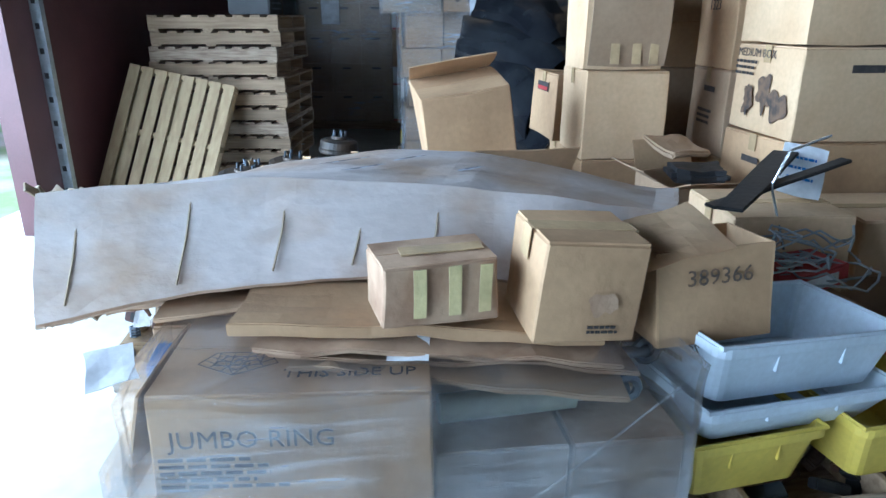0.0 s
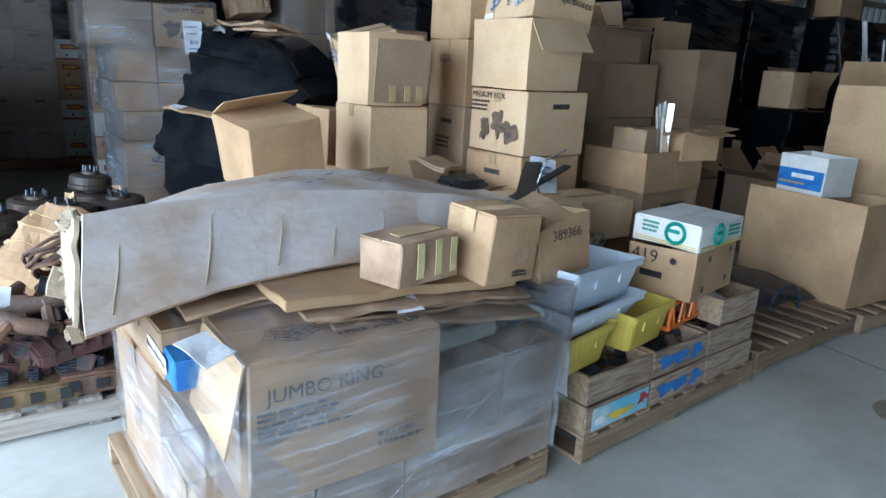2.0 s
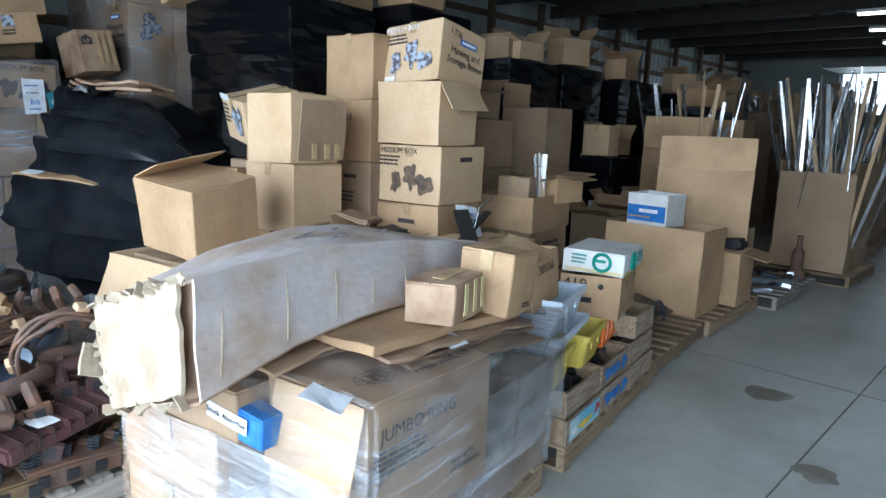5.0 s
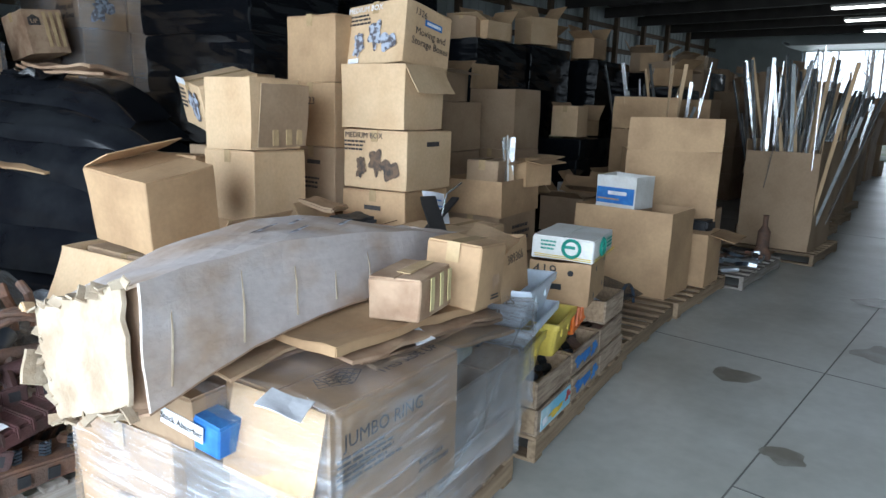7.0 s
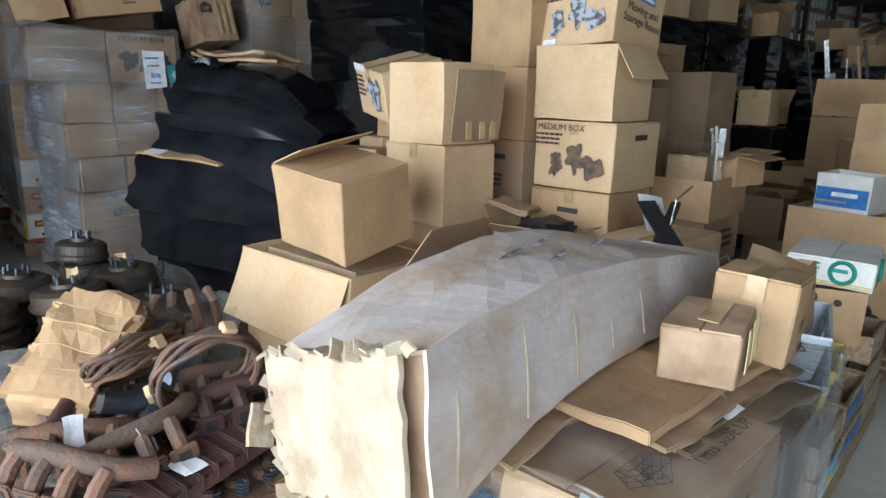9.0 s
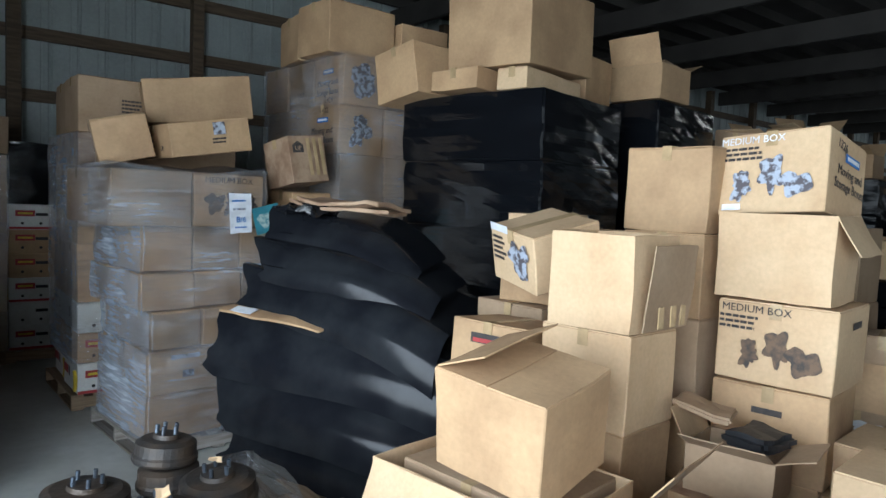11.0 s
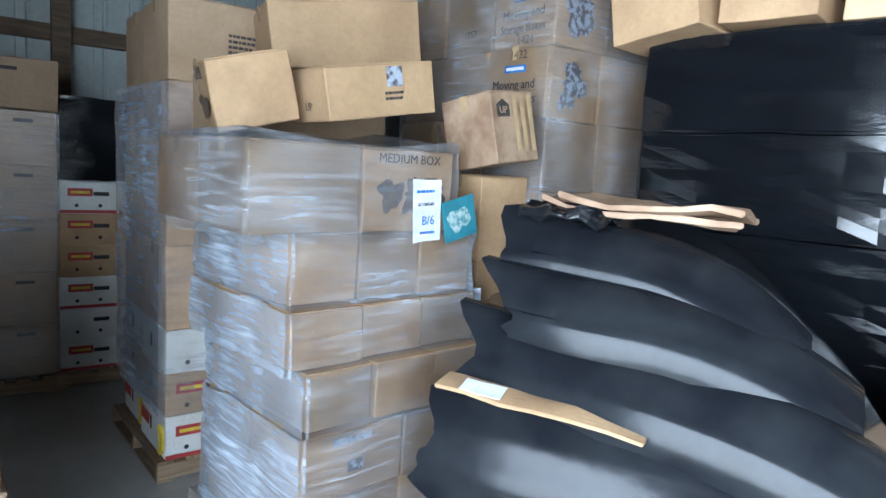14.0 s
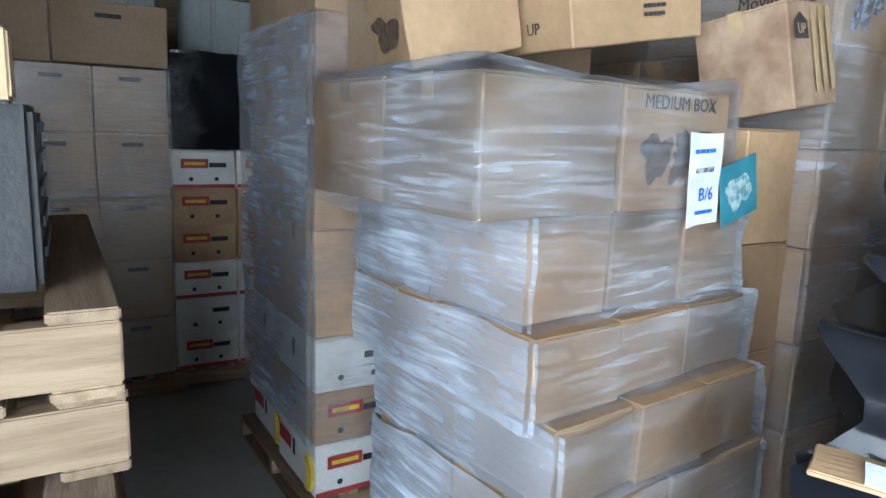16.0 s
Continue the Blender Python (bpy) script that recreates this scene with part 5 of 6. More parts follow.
skin(-0.02, 1.26, -0.02, 1.05, 0.0, 0.33, M_FILM, dw, 9, 0.04, top=False, pinch=0.12)

# ---- black stack of body panels ----
STACK = pose(-0.24, 5.84, 0, 0, 0, -63.4)
mound = thing("black_panel_stack", STACK, "stack of glossy black car body panels in torn wrap", "car parts")


def body_panel(z, x0, x1, y0, hem, seed, nose):
    """A pressed fender: a hanging side, a rolled crest, a flat top, a ragged hooked end and a nose that bends down."""
    bm = bmesh.new()
    nx, ny = 46, 26
    grid = []
    for i in range(nx + 1):
        a = i / nx
        row = []
        for j in range(ny + 1):
            b = j / ny
            side = min(b / 0.5, 1.0)
            back = max(0.0, b - 0.5) / 0.5
            hook = 0.10 * math.exp(-((b - 0.46) / 0.07) ** 2) + 0.05 * math.exp(-((b - 0.12) / 0.05) ** 2)
            bite = 0.05 * (1 - math.cos(b * 9 + seed)) + 0.03 * noise.noise(Vector((b * 9, seed, 1.0)))
            px = x0 + (bite - hook) * (1 - a) ** 6 + (x1 - x0) * a - 0.10 * back * a
            swell = 0.05 * math.sin(a * 2.6 + seed * 1.3)
            py = y0 - 0.02 + 0.17 * side ** 3.5 + (1.02 - y0 - 0.15) * back + swell * (1 - back)
            pz = z - hem * (1 - side ** 1.25) + 0.03 * back
            pz -= nose * max(0.0, a - 0.42) ** 2.2 + 0.055 * a
            pz += 0.05 * math.exp(-((b - 0.46) / 0.06) ** 2) * (1 - a) ** 5
            pz += 0.022 * noise.noise(Vector((a * 2.2 + seed * 3, b * 2.0, seed))) - 0.016 * math.exp(-((b - 0.30 - 0.08 * a) / 0.025) ** 2)
            row.append(bm.verts.new((px, py, pz)))
        grid.append(row)
    for i in range(nx):
        for j in range(ny):
            bm.faces.new((grid[i][j], grid[i + 1][j], grid[i + 1][j + 1], grid[i][j + 1]))
    bmesh.ops.recalc_face_normals(bm, faces=bm.faces[:])
    bmesh.ops.solidify(bm, geom=bm.faces[:], thickness=0.012)
    return part("panel", bm, M_PANEL, mound, smooth=True)


for k, (z, x0, x1, y0, hem, nose) in enumerate(((0.40, 0.04, 1.55, 0.02, 0.27, 0.2), (0.74, 0.06, 1.64, 0.0, 0.36, 0.28), (1.05, 0.0, 1.72, 0.02, 0.36, 0.35), (1.32, 0.0, 1.50, 0.14, 0.31, 0.6), (1.51, 0.16, 1.36, 0.25, 0.25, 0.7), (1.70, 0.12, 1.20, 0.33, 0.26, 0.85))):
    body_panel(z, x0, x1, y0, hem, k * 1.9 + 0.6, nose)
# Dark core added inside, so the gaps between panels look shaded.
bm = slab(0.22, 1.3, 0.28, 0.96, 0.13, 1.1, 0.03)
part("torn_wrap", rough(bm, 6, 0.03, 4, 6), M_BLACK, mound, "crumpled torn black wrap, and dark core added to fill gaps")
part("torn_wrap", rough(slab(0.16, 0.50, 0.36, 0.66, 1.70, 1.74, 0.01), 6, 0.05, 14, 5), M_BLACK, mound, "crumpled torn black wrap, and dark core added to fill gaps")
pallet(-0.3, 4.6, 0, 2, 1.35, 1.2)
for k, (x, y, z, w, d, turn) in enumerate(((0.24, 0.42, 1.745, 0.72, 0.32, 4), (0.30, 0.40, 1.775, 0.66, 0.34, -3))):
    tagged(part("flattened_carton", rough(slab(0, w, 0, d, 0, 0.022, 0.004), 6, 0.035, 6, k + 3), M_CARD_WET, None, m=STACK @ pose(x, y, z, 0, 3, turn)), "crushed brown cardboard lying on black panels", "cardboard", "crushed cardboard")
tagged(part("cardboard_strip", rough(slab(0, 0.75, 0, 0.13, 0, 0.014, 0.003), 5, 0.02, 6, 8), M_CARD, None, m=STACK @ pose(0.02, 0.05, 1.07, 12, 3, 2)), "torn cardboard sheet between black panels", "cardboard")
tagged(part("paper_sheet", rough(slab(0, 0.16, 0, 0.08, 0, 0.003, 0), 3, 0.01, 8, 2), M_PAPER, None, m=STACK @ pose(0.12, 0.045, 1.092, 12, 3, 0)), "white sheet between black panels", "paper")


# ---- black wrapped stacks with cartons on top ----
def black_stack(x, y, yaw, w, d, h, seed):
    pallet(x, y, 0, yaw, w, d)
    t = thing("wrapped_stack", pose(x, y, 0.13, 0, 0, yaw), "tall pallet load wrapped in glossy black plastic", "pallet load", "black wrapped stacks")
    step = (h - 0.13) / 5
    for k in range(5):
        j = 0.03 * math.sin(seed + k * 2.1)
        bm = slab(0.01 + j, w - 0.01 + j, 0.01, d - 0.01, k * step, (k + 1) * step - 0.004, 0.015)
        bmesh.ops.subdivide_edges(bm, edges=[e for e in bm.edges if e.calc_length() > 0.2], cuts=7, use_grid_fill=True)
        for v in bm.verts:
            v.co += noise.noise_vector(Vector((v.co.x * 3 + seed, v.co.y * 3, v.co.z * 11))) * 0.012
        part("wrapped_layer", bm, M_BLACK_TIGHT, t, smooth=False)
    return t


black_stack(1.72, 5.02, 12, 1.2, 1.35, 2.62, 1)
black_stack(3.3, 5.2, 8, 1.15, 1.2, 2.75, 2)
black_stack(4.7, 5.0, 4, 1.15, 1.2, 2.35, 3)
black_stack(6.1, 5.2, 4, 1.15, 1.2, 2.4, 4)
black_stack(5.2, 3.9, 4, 1.1, 0.9, 1.25, 5)
black_stack(7.5, 5.0, 2, 1.15, 1.2, 2.3, 6)
black_stack(7.2, 3.7, 2, 1.1, 0.9, 1.9, 9)
G = "cartons on the black stacks"
for x, y, z, yw, w, d, h, rx, ry, mt, fl in ((1.32, 5.95, 2.63, 7, 0.55, 0.47, 0.40, -10, 0, M_CARD, None), (1.50, 5.48, 2.63, 12, 0.5, 0.44, 0.15, 0, 0, M_CARD, None), (1.70, 5.16, 2.79, 14, 0.95, 0.72, 0.58, 0, -3, M_CARD, None), (1.72, 5.2, 2.63, 14, 0.8, 0.25, 0.15, 0, 0, M_CARD_PALE, None), (2.35, 5.95, 3.13, -10, 0.6, 0.5, 0.5, 0, 8, M_CARD, None), (2.62, 5.45, 2.63, 15, 0.5, 0.45, 0.42, 0, 0, M_CARD, None),
                                      (3.35, 5.25, 2.77, 5, 0.5, 0.5, 0.3, 0, 0, M_CARD, (20, 70, None, None)), (3.75, 5.5, 2.77, 15, 0.5, 0.5, 0.42, 0, 0, M_CARD_DULL, None), (3.0, 6.0, 2.7, 5, 0.5, 0.5, 0.5, 0, 0, M_CARD_DULL, None), (4.9, 5.2, 2.36, 12, 0.4, 0.4, 0.3, 0, 0, M_CARD_DULL, None)):
    carton(x, y, z, yw, w, d, h, rx=rx, ry=ry, mat=mt, group=G, flaps=fl, label="brown carton lying on a black wrapped stack")
carton(2.95, 6.3, 0.0, 5, 1.2, 0.9, 2.69, mat=M_CARD_DULL, group=G, label="tall dull brown carton behind the black stacks")

# ---- clear wrapped stack with a paper note ----
WY = 7.0
pallet(-0.50, 6.32, 0, WY, 1.15, 1.05, M_WOOD_GREY)
W = pose(-0.46, 6.34, 0.13, 0, 0, WY)
G = "cartons in the clear wrapped stack"
rows = (0.31, 0.30, 0.26, 0.25, 0.31, 0.38)
z, rw = 0.0, random.Random(2)
wrapw = thing("stretch_wrap", W, "wrinkled clear stretch wrap round a stack of cartons", "plastic film")
for k, h in enumerate(rows):
    inset = (0.0, 0.0, 0.03, -0.02, 0.02, -0.19)[k]
    back = (0.0, 0.0, 0.03, 0.10, 0.17, 0.15)[k]
    n = (2, 2, 3, 3, 3, 2)[k]
    wd = (1.06 - inset - (0.17 if k == 5 else 0)) / n
    for i in range(n):
        for j in range(2):
            c = carton(*at(W, inset + i * wd, back + j * 0.47 + rw.uniform(-0.012, 0.01), z), WY + rw.uniform(-1.5, 1.5), wd - 0.012, 0.45, h - 0.006, group=G, mat=(M_CARD, M_CARD, M_CARD_DULL)[(i + k + j) % 3], label="brown carton in the clear wrapped stack")
            if j == 0 and k == 1 and i == 0:
                plate(0.2, 0.03, M_INK_PALE, c, FRONT(0.24, 0.25, -0.009))
                plate(0.08, 0.05, M_INK_PALE, c, FRONT(0.26, 0.13, -0.009))
            if j == 0 and k == 5 and i == 1:
                words("MEDIUM BOX", 0.06, M_INK, c, FRONT(0.26, 0.33, -0.009))
                for q in range(3):
                    blot(c, FRONT(0.15 + 0.13 * q, 0.17, -0.009 - 0.001 * q), 0.18, 0.2, M_INK_SEPIA, q * 2 + 3)
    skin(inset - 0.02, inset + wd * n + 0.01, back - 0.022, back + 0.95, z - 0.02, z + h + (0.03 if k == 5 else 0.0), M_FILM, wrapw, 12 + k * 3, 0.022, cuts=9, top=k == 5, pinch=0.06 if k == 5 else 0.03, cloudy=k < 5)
    z += h
note = thing("paper_note", pose(0.09, 6.49, 1.80, 0, -3, 8), "white paper note with blue handwriting taped to wrap", "paper")
bm = slab(0.01, 0.18, -0.001, 0.001, -0.29, 0, 0)
rough(bm, 4, 0.008, 8, 3)
part("sheet", bm, M_PAPER, note)
words("B/6", 0.06, M_INK_BLUE, note, FRONT(0.095, -0.19, -0.009), "handwriting")
bars(note, FRONT(0.095, -0.06, -0.009), 0.14, 1, 0.025, M_INK_BLUE, "handwriting")
bars(note, FRONT(0.095, -0.12, -0.009), 0.12, 1, 0.03, M_INK_PALE, "handwriting")
bars(note, FRONT(0.095, -0.25, -0.009), 0.10, 1, 0.022, M_INK_BLUE, "handwriting")
teal = thing("printed_card", pose(0.33, 6.53, 1.50, 0, -14, 8), "teal and white printed card under wrap", "card")
part("sheet", slab(0, 0.22, -0.002, 0.002, 0, 0.2, 0), material("teal_print", (0.05, 0.24, 0.30), 0.5, scale=9), teal)
blot(teal, FRONT(0.11, 0.10), 0.18, 0.16, material("pale_teal_print", (0.45, 0.55, 0.52), 0.5, dark=(0.08, 0.25, 0.28), scale=50), 4)

# cartons leaning on top of it
G = "loose cartons on the wrapped stack"
sf = carton(-0.24, 6.66, 2.03, 4, 0.60, 0.60, 0.24, ry=-10, group=G, mat=M_CARD, label="brown carton with small blue print lying on stack")
plate(0.09, 0.09, M_INK_PALE, sf, FRONT(0.36, 0.18, -0.009))
words("UP", 0.05, M_INK, sf, LEFT(0.16, 0.07, -0.009))
bars(sf, LEFT(0.40, 0.16, -0.009), 0.22, 3, 0.04, M_INK)
bars(sf, FRONT(0.36, 0.1, -0.009), 0.12, 2, 0.025, M_INK)
carton(-0.27, 7.26, 2.30, -12, 0.80, 0.45, 0.34, ry=-8, group=G, mat=M_CARD, label="long brown carton lying on stacked cartons", crush=0.014)
carton(-0.52, 7.32, 1.96, 4, 1.0, 0.36, 0.32, group=G, mat=M_CARD_DULL)
pr = carton(-0.66, 6.86, 1.95, -10, 0.36, 0.4, 0.31, rx=6, ry=-14, group=G, mat=M_CARD, label="tilted brown carton with dark vehicle picture")
words("$19.95", 0.08, M_INK, pr, LEFT(0.2, 0.25, -0.009))
blot(pr, LEFT(0.2, 0.11, -0.009), 0.36, 0.14, M_INK_SEPIA, 3)
up = carton(0.60, 6.50, 1.90, 10, 0.34, 0.34, 0.36, rx=-10, ry=-6, group=G, mat=M_CARD_WET, label="rusty brown carton with dark printed badge")
bm = bmesh.new()
bm.faces.new([bm.verts.new(p) for p in ((-0.05, -0.04, 0), (0.05, -0.04, 0), (0.05, 0.02, 0), (0, 0.05, 0), (-0.05, 0.02, 0))])
part("printed_badge", bm, M_INK, up, m=FRONT(0.08, 0.27, -0.010))
words("UP", 0.05, M_CARD_WET, up, FRONT(0.08, 0.262, -0.0115))
for x in (0.16, 0.22, 0.28):
    part("tape", slab(x, x + 0.03, -0.011, -0.009, 0.05, 0.34, 0), M_TAPE, up)

# tall carton stack behind
pallet(1.06, 6.68, 0, 2, 0.95, 1.4)
G = "cartons in the tall wrapped stack"
TALL = pose(1.08, 6.69, 0, 0, 0, 2)
for k in range(7):
    for i in range(2):
        for j in range(3):
            y0 = (0.0, 0.51, 0.96)[j]
            lean_in = 0.02 * math.sin(k * 2.3 + j)
            c = carton(*at(TALL, 0.45 * i + lean_in, y0, 0.135 + 0.407 * k), 2 + math.sin(k * 1.7 + i + j * 2), 0.44, (0.50, 0.44, 0.44)[j], 0.402, group=G, mat=(M_CARD, M_CARD_DULL, M_CARD)[(i + j + k) % 3], label="brown moving carton in tall wrapped stack")
            if i == 0 and j == 0 and k in (5, 6):
                words("Moving and", 0.075, M_INK, c, LEFT(0.25, 0.19, -0.010))
                words("Storage Boxes", 0.075, M_INK, c, LEFT(0.25, 0.11, -0.010), squeeze=0.85)
                plate(0.17, 0.04, M_INK_BLUE, c, LEFT(0.24, 0.28, -0.010))
                plate(0.14, 0.018, M_PAPER, c, LEFT(0.24, 0.28, -0.0125))
                words("1432" if k == 5 else "1424", 0.07, M_INK_SEPIA, c, LEFT(0.22, 0.355 if k == 5 else 0.04, -0.010), "handwriting")
                blot(c, FRONT(0.2, 0.2, -0.010), 0.30, 0.32, M_INK_PALE, k)
            if i == 0 and j == 1 and k in (5, 6):
                words("1957", 0.06, M_INK_SEPIA, c, LEFT(0.2, 0.12, -0.010), "handwriting")
for i, (x, y, w, h) in enumerate(((-0.1, 0.05, 0.66, 0.42), (0.58, 0.0, 0.5, 0.34), (-0.08, 0.62, 0.6, 0.4))):
    carton(*at(TALL, x, y, 2.99), 4 - 5 * i, w, 0.5, h, group=G, label="large brown carton atop a stack")
tw = thing("stretch_wrap", TALL @ pose(0, 0, 0.13), "clear stretch wrap round tall carton stack", "plastic film")
skin(-0.02, 0.93, -0.02, 1.42, 0.0, 2.86, M_FILM, tw, 22, 0.02, cuts=10, top=False)
for k in range(4):
    carton(0.70, 6.74, 0.0 + 0.46 * k, 3, 0.35, 0.37, 0.455, group="cartons beside the wrapped stack", label="plain brown carton beside wrapped stack")


# ---- fruit carton stacks ----
def fruit_box(x, y, z, yaw, w=0.4, d=0.5, h=0.245, kind=0):
    c = carton(x, y, z, yaw, w, d, h, mat=(M_PAPER_WHITE, M_CARD, M_PAPER_WHITE)[kind], group="fruit cartons", tape=False, label=("white fruit carton with red print and yellow fruit", "brown fruit carton with hand hole", "plain white fruit carton with hand hole")[kind])
    plate(0.11, 0.03, M_RUBBER, c, FRONT(w * 0.72, h * 0.62, -0.009), "hand_hole")
    plate(0.03, 0.08, M_RUBBER, c, LEFT(d * 0.5, h * 0.6, -0.009), "hand_hole")
    if kind < 2:
        plate(0.17, 0.06, M_INK_RED, c, FRONT(w * 0.36, h * 0.66, -0.010), "printed_logo")
        plate(0.13, 0.02, M_INK_YEL, c, FRONT(w * 0.36, h * 0.66, -0.0125), "printed_logo")
    if kind == 0:
        plate(0.17, 0.07, M_INK_RED, c, LEFT(d * 0.75, h * 0.62, -0.010), "printed_logo")
        for q in range(3):
            part("printed_fruit", tube([(0.06 * math.cos(a * 0.25) + q * 0.015, 0.08 * math.sin(a * 0.25), 0) for a in range(-5, 6)], 0.014, 5), M_INK_YEL, c, m=LEFT(d * 0.22, h * 0.4, -0.003))
        plate(w * 0.98, 0.025, M_INK_RED, c, FRONT(w * 0.5, 0.014, -0.009), "printed_stripe")
    for q in (0.3, 0.7):
        bm = bmesh.new()
        bmesh.ops.create_circle(bm, cap_ends=True, segments=12, radius=0.014)
        part("vent_hole", bm, M_RUBBER, c, m=FRONT(w * q, h * 0.25, -0.0095))
    return c


pallet(-0.70, 7.72, 0, 3, 1.2, 1.05)
G = "cartons on the fruit carton stack"
for k, kind in enumerate((0, 1, 2)):
    for i in range(2):
        for j in range(2):
            fruit_box(-0.66 + 0.41 * i, 7.74 + 0.51 * j, 0.125 + 0.25 * k - 0.03 * 0, 2, kind=kind)
for k, (z, h, w) in enumerate(((0.875, 0.47, 0.42), (1.35, 0.41, 0.42), (1.765, 0.47, 0.46), (2.24, 0.44, 0.6))):
    for j in range(2):
        for i in range(2):
            c = carton(-0.66 + (w + 0.01) * i, 7.74 + 0.51 * j, z, 2, w, 0.5, h, group=G, mat=(M_CARD, M_CARD, M_CARD_WET, M_CARD_DULL)[k], label="brown moving carton stacked over fruit cartons")
            if i == 0 and j == 0:
                bars(c, FRONT(w * 0.66, h * 0.6, -0.009), 0.16, 4, 0.03, M_INK)
dwrap = thing("stretch_wrap", pose(-0.68, 7.72, 0.13, 0, 0, 2), "clear stretch wrap round the fruit carton stack", "plastic film")
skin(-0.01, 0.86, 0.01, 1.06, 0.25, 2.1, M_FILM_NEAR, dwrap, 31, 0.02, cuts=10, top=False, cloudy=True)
pallet(-1.0, 9.62, 0, 0, 1.1, 1.0)
for k in range(6):
    for i in range(2):
        fruit_box(-0.97 + 0.41 * i, 9.66, 0.125 + 0.245 * k, 0, kind=(0, 2, 0, 1, 1, 0)[k])
dk = thing("wrapped_stack", pose(-0.97, 9.66, 1.60), "dark wrapped carton on top of fruit cartons", "pallet load")
skin(0, 0.8, 0, 0.5, 0, 0.62, M_BLACK, dk, 41, 0.03)
pallet(-2.25, 9.58, 0, 0, 1.25, 1.05)
G = "cartons in the far stack"
for k in range(5):
    for i in range(3):
        c = carton(-2.22 + 0.415 * i, 9.62, 0.135 + 0.39 * k, 0, 0.41, 0.5, 0.385, group=G, mat=M_CARD_DULL, label="dull brown carton in the far stack")
        plate(0.12, 0.025, M_INK, c, FRONT(0.2, 0.32, -0.009))
for i in range(2):
    c = carton(-2.22 + 0.63 * i, 9.62, 2.09, 0, 0.62, 0.5, 0.36, group=G, mat=M_CARD_DULL, label="wide brown carton atop the far stack")
    plate(0.14, 0.025, M_INK, c, FRONT(0.3, 0.28, -0.009))
fw = thing("stretch_wrap", pose(-2.24, 9.6, 0.13), "thin clear wrap round the far stack", "plastic film")
skin(-0.01, 1.27, 0, 0.6, 0.0, 1.95, M_FILM_NEAR, fw, 51, 0.012, top=False)
tagged(part("paper_note", slab(0, 0.24, -0.002, 0.002, 0, 0.3, 0), M_PAPER, None, m=pose(-1.9, 9.555, 1.42)), "white paper note on the far stack", "paper")

# ---- stack of empty pallets and leaning pallet ----
rp = random.Random(6)
for k in range(12):
    pallet(-2.63 + rp.uniform(-0.06, 0.06), 6.05 + rp.uniform(-0.03, 0.05), 0.128 * k, rp.uniform(-2, 2), 1.12, 1.0, M_CRATE if k % 5 == 4 else M_WOOD, label="worn empty timber pallet in a stack")
pallet(-2.96, 5.55, 0.12, 0, 0.9, 1.1, M_PLY, rx=66, ry=12, label="empty timber pallet leaning against the pallet stack")
tray = thing("black_box", pose(-1.95, 6.15, 1.54), "black slotted steel box on the pallet stack", "box")
part("body", slab(0, 0.36, 0, 0.4, 0, 0.26, 0.01), M_RUBBER, tray)
for k in range(5):
    part("slot", slab(0.362, 0.366, 0.06, 0.34, 0.04 + 0.045 * k, 0.055 + 0.045 * k, 0), M_STEEL, tray)
blk = thing("timber_block", pose(-1.95, 6.12, 1.805), "pale timber block on a black box", "timber")
part("body", slab(0, 0.34, 0, 0.09, 0, 0.09, 0.004), M_PLY, blk)
part("notch", slab(0.24, 0.29, -0.002, 0.0, 0.03, 0.06, 0), M_WOOD_DARK, blk)

# ---- goods further down the aisle ----
rf = random.Random(17)
G = "cartons down the aisle"
far_boxes = bmesh.new()
for k in range(75):
    x = rf.uniform(8.8, 21)
    y = rf.choice((3.3, 4.2, 5.2, 6.2, 7.2)) + rf.uniform(-0.2, 0.2)
    s = rf.uniform(0.34, 0.5)
    for q in range(rf.choice((3, 4, 5, 5)) + (y > 5)):
        w2 = s * rf.uniform(0.9, 1.25)
        vs = block(far_boxes, 0, w2, 0, s, 0, s - 0.008, pose(x, y, 0.01 + q * s, 0, 0, rf.uniform(-16, 16)))
        if rf.random() < 0.35:
            block(far_boxes, 0, w2, -0.003, 0.003, s, s * 1.4, pose(x, y, 0.01 + q * s, rf.uniform(-4, 25), 0, rf.uniform(-16, 16)))
tagged(part("carton_pile", far_boxes, M_CARD_DULL, None), "piled dull brown cartons far down the aisle", "cartons", kind="stuff")
for i, (x, y, h) in enumerate(((9.0, 4.6, 2.2), (10.6, 4.9, 2.3), (12.4, 5.2, 2.4), (4.8, 6.8, 2.5), (6.4, 6.9, 2.6), (8.2, 6.9, 2.6), (10.2, 7.2, 2.5))):
    black_stack(x, y, rf.uniform(-4, 8), 1.15, 1.1, h, 20 + i)
for i, (x, y, w, d, h) in enumerate(((13.0, 2.6, 1.0, 0.9, 1.0), (14.6, 2.8, 1.0, 0.9, 1.1), (16.4, 3.0, 1.0, 0.9, 1.0), (18.4, 3.1, 1.0, 0.9, 1.1), (20.4, 3.3, 1.0, 0.9, 1.0))):
    carton(x, y, 0.0, 0, w, d, h, mat=M_CARD_DULL, flaps=(20, 30, 10, None), group="gaylord cartons", label="tall gaylord carton full of trim strips")
    if i < 3:
        strips(x, y, 0.05, w, d, 20, 1.9, 30 + i, "tall bundle of bright metal trim strips in a gaylord")
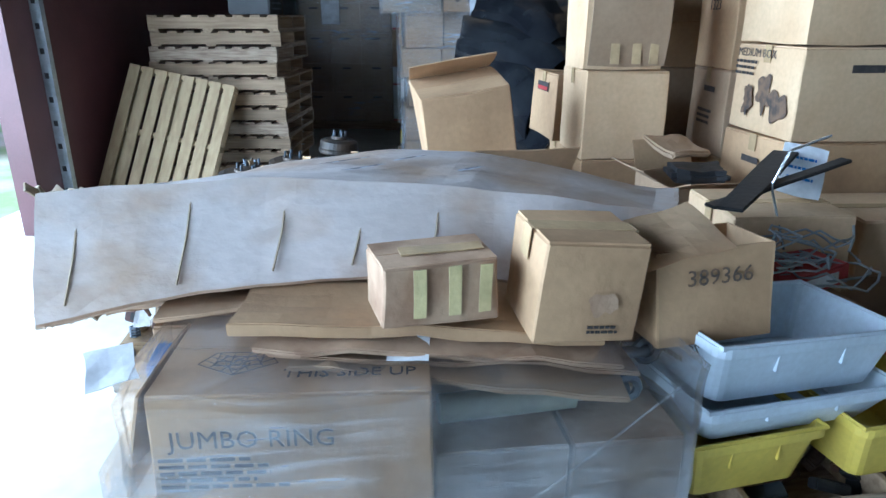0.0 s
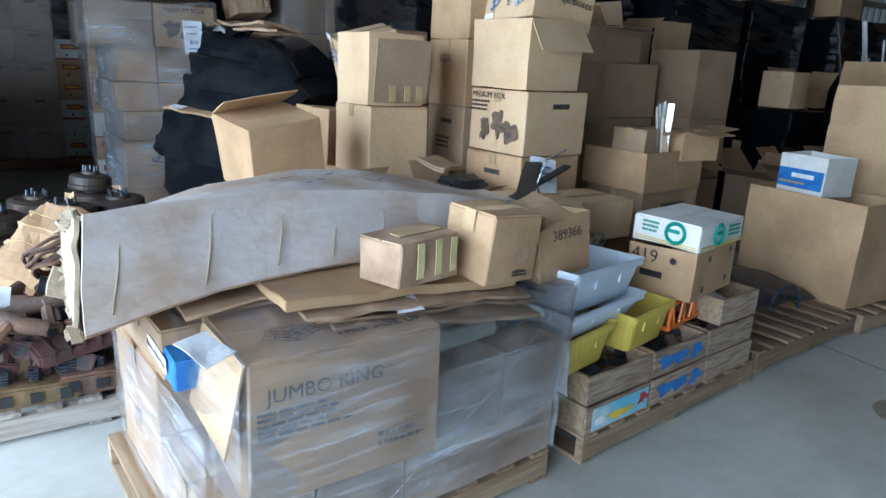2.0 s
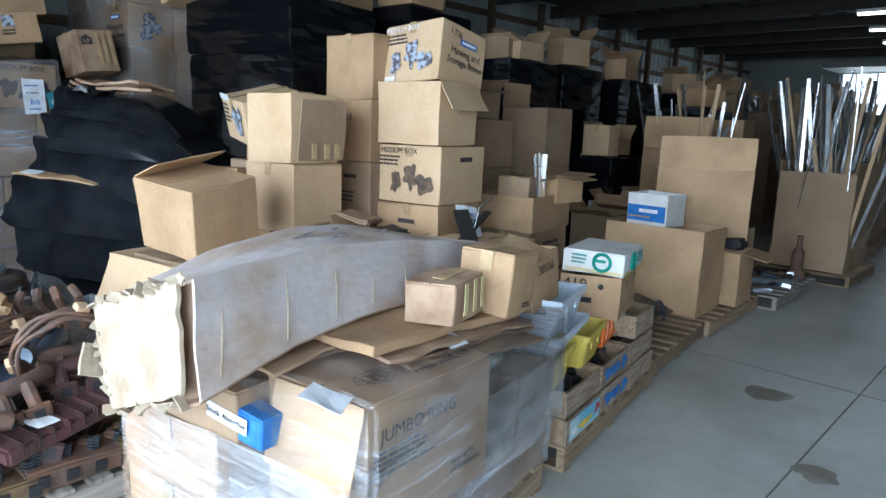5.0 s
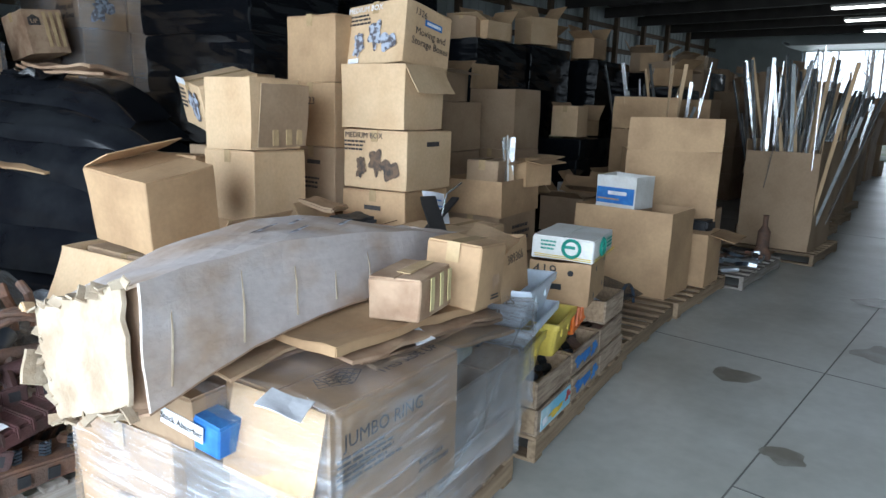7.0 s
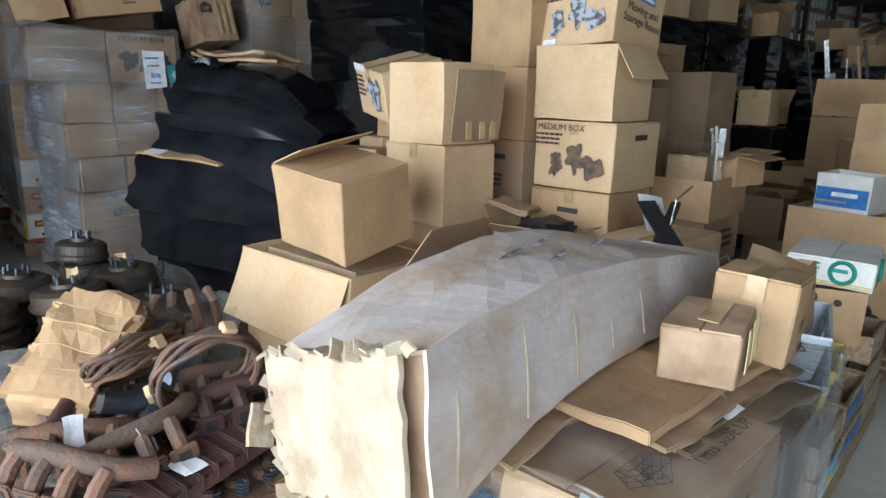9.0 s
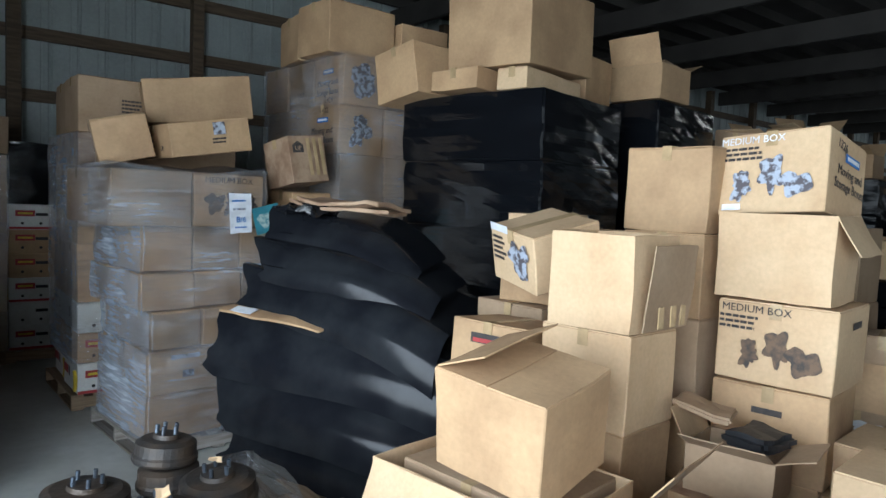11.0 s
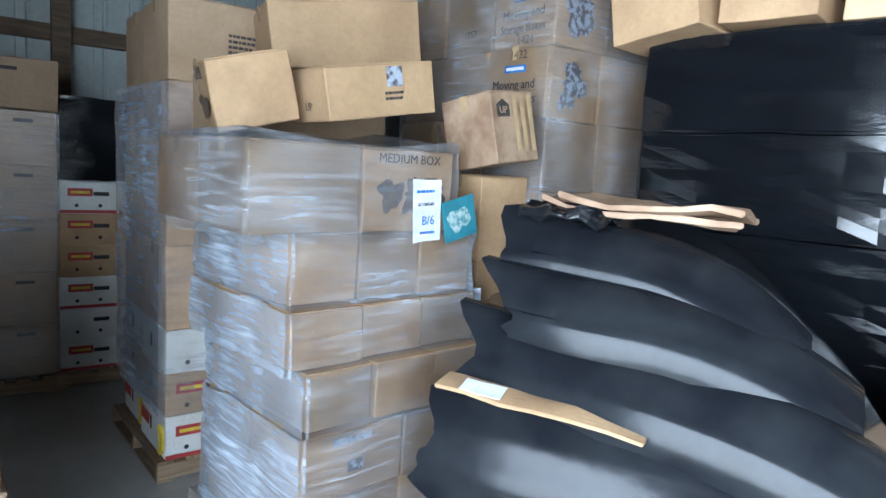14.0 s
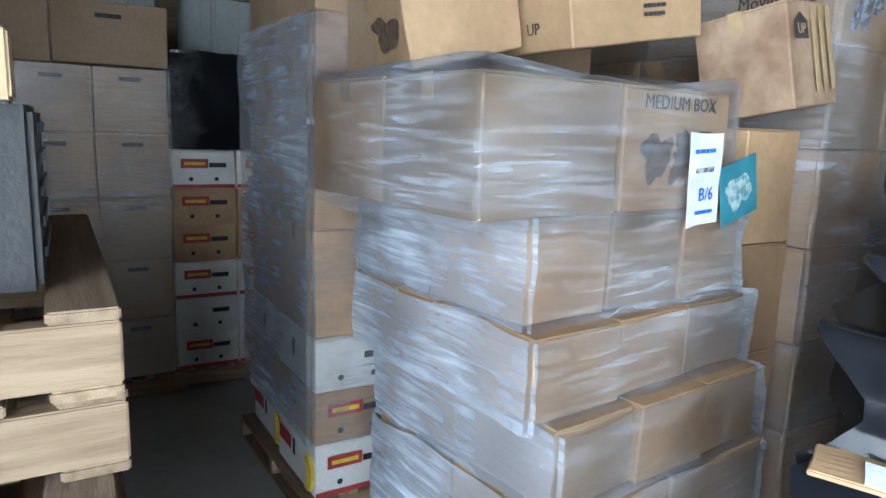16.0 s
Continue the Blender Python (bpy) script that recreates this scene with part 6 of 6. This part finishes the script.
for x in (4.3, 4.9, 5.5):
    for q in range(2):
        carton(x, 3.2 + 0.1 * q, 0.01 + 0.36 * q, rf.uniform(-12, 12), 0.5, 0.45, 0.35, mat=M_CARD_DULL, group=G, flaps=None if q == 0 else (70, 50, 80, 40), label="dull open carton of small parts")

rq = random.Random(29)
for x, y, z in ((5.0, 5.1, 2.37), (5.5, 5.5, 2.37), (6.2, 5.3, 2.42), (6.75, 5.6, 2.42), (7.55, 5.1, 2.32), (8.1, 5.5, 2.32), (9.1, 4.7, 2.22), (9.6, 5.1, 2.22), (10.7, 5.0, 2.32), (11.2, 5.4, 2.32), (12.5, 5.3, 2.42), (7.25, 3.8, 1.92), (7.75, 4.0, 1.92), (5.3, 4.0, 1.27), (5.75, 4.2, 1.27)):
    w = rq.uniform(0.32, 0.5)
    carton(x, y, z, rq.uniform(-20, 25), w, rq.uniform(0.3, 0.4), rq.uniform(0.14, 0.36), mat=rq.choice((M_CARD_DULL, M_CARD, M_CARD_PALE)), group="cartons on the far stacks", flaps=rq.choice((None, (70, 40, None, 30), (None, 100, 60, None))), label="worn carton thrown on a black wrapped stack")
for k in range(16):
    x, y, z = ((4.8, 5.1, 2.36), (6.2, 5.3, 2.41), (7.6, 5.1, 2.31), (5.3, 3.98, 1.26))[k % 4]
    tagged(part("torn_sheet", rough(slab(0, rq.uniform(0.15, 0.32), 0, rq.uniform(0.12, 0.2), 0, 0.006, 0), 3, 0.03, 7, k), rq.choice((M_CARD_PALE, M_TAPE_YEL, M_CARD_DULL)), None, m=pose(x + rq.uniform(0.1, 0.7), y + rq.uniform(0.0, 0.4), z + 0.006 * (k // 4), rq.uniform(-8, 8), rq.uniform(-8, 8), rq.uniform(0, 60))), "torn yellowed cardboard scrap lying on goods", "cardboard", "torn scraps")
for k, (y, z) in enumerate(((0.1, 0.62), (0.42, 0.78), (0.7, 0.45))):
    tagged(part("paper_label", rough(slab(-0.001, 0.001, 0, 0.1, 0, 0.14, 0), 2, 0.006, 9, k), M_PAPER if k != 1 else M_TAPE_YEL, None, m=pose(5.17 - 0.07 * y, 3.92 + y, z, 0, 0, 4)), "pale paper label stuck on black wrap", "label", "labels on black wrap")
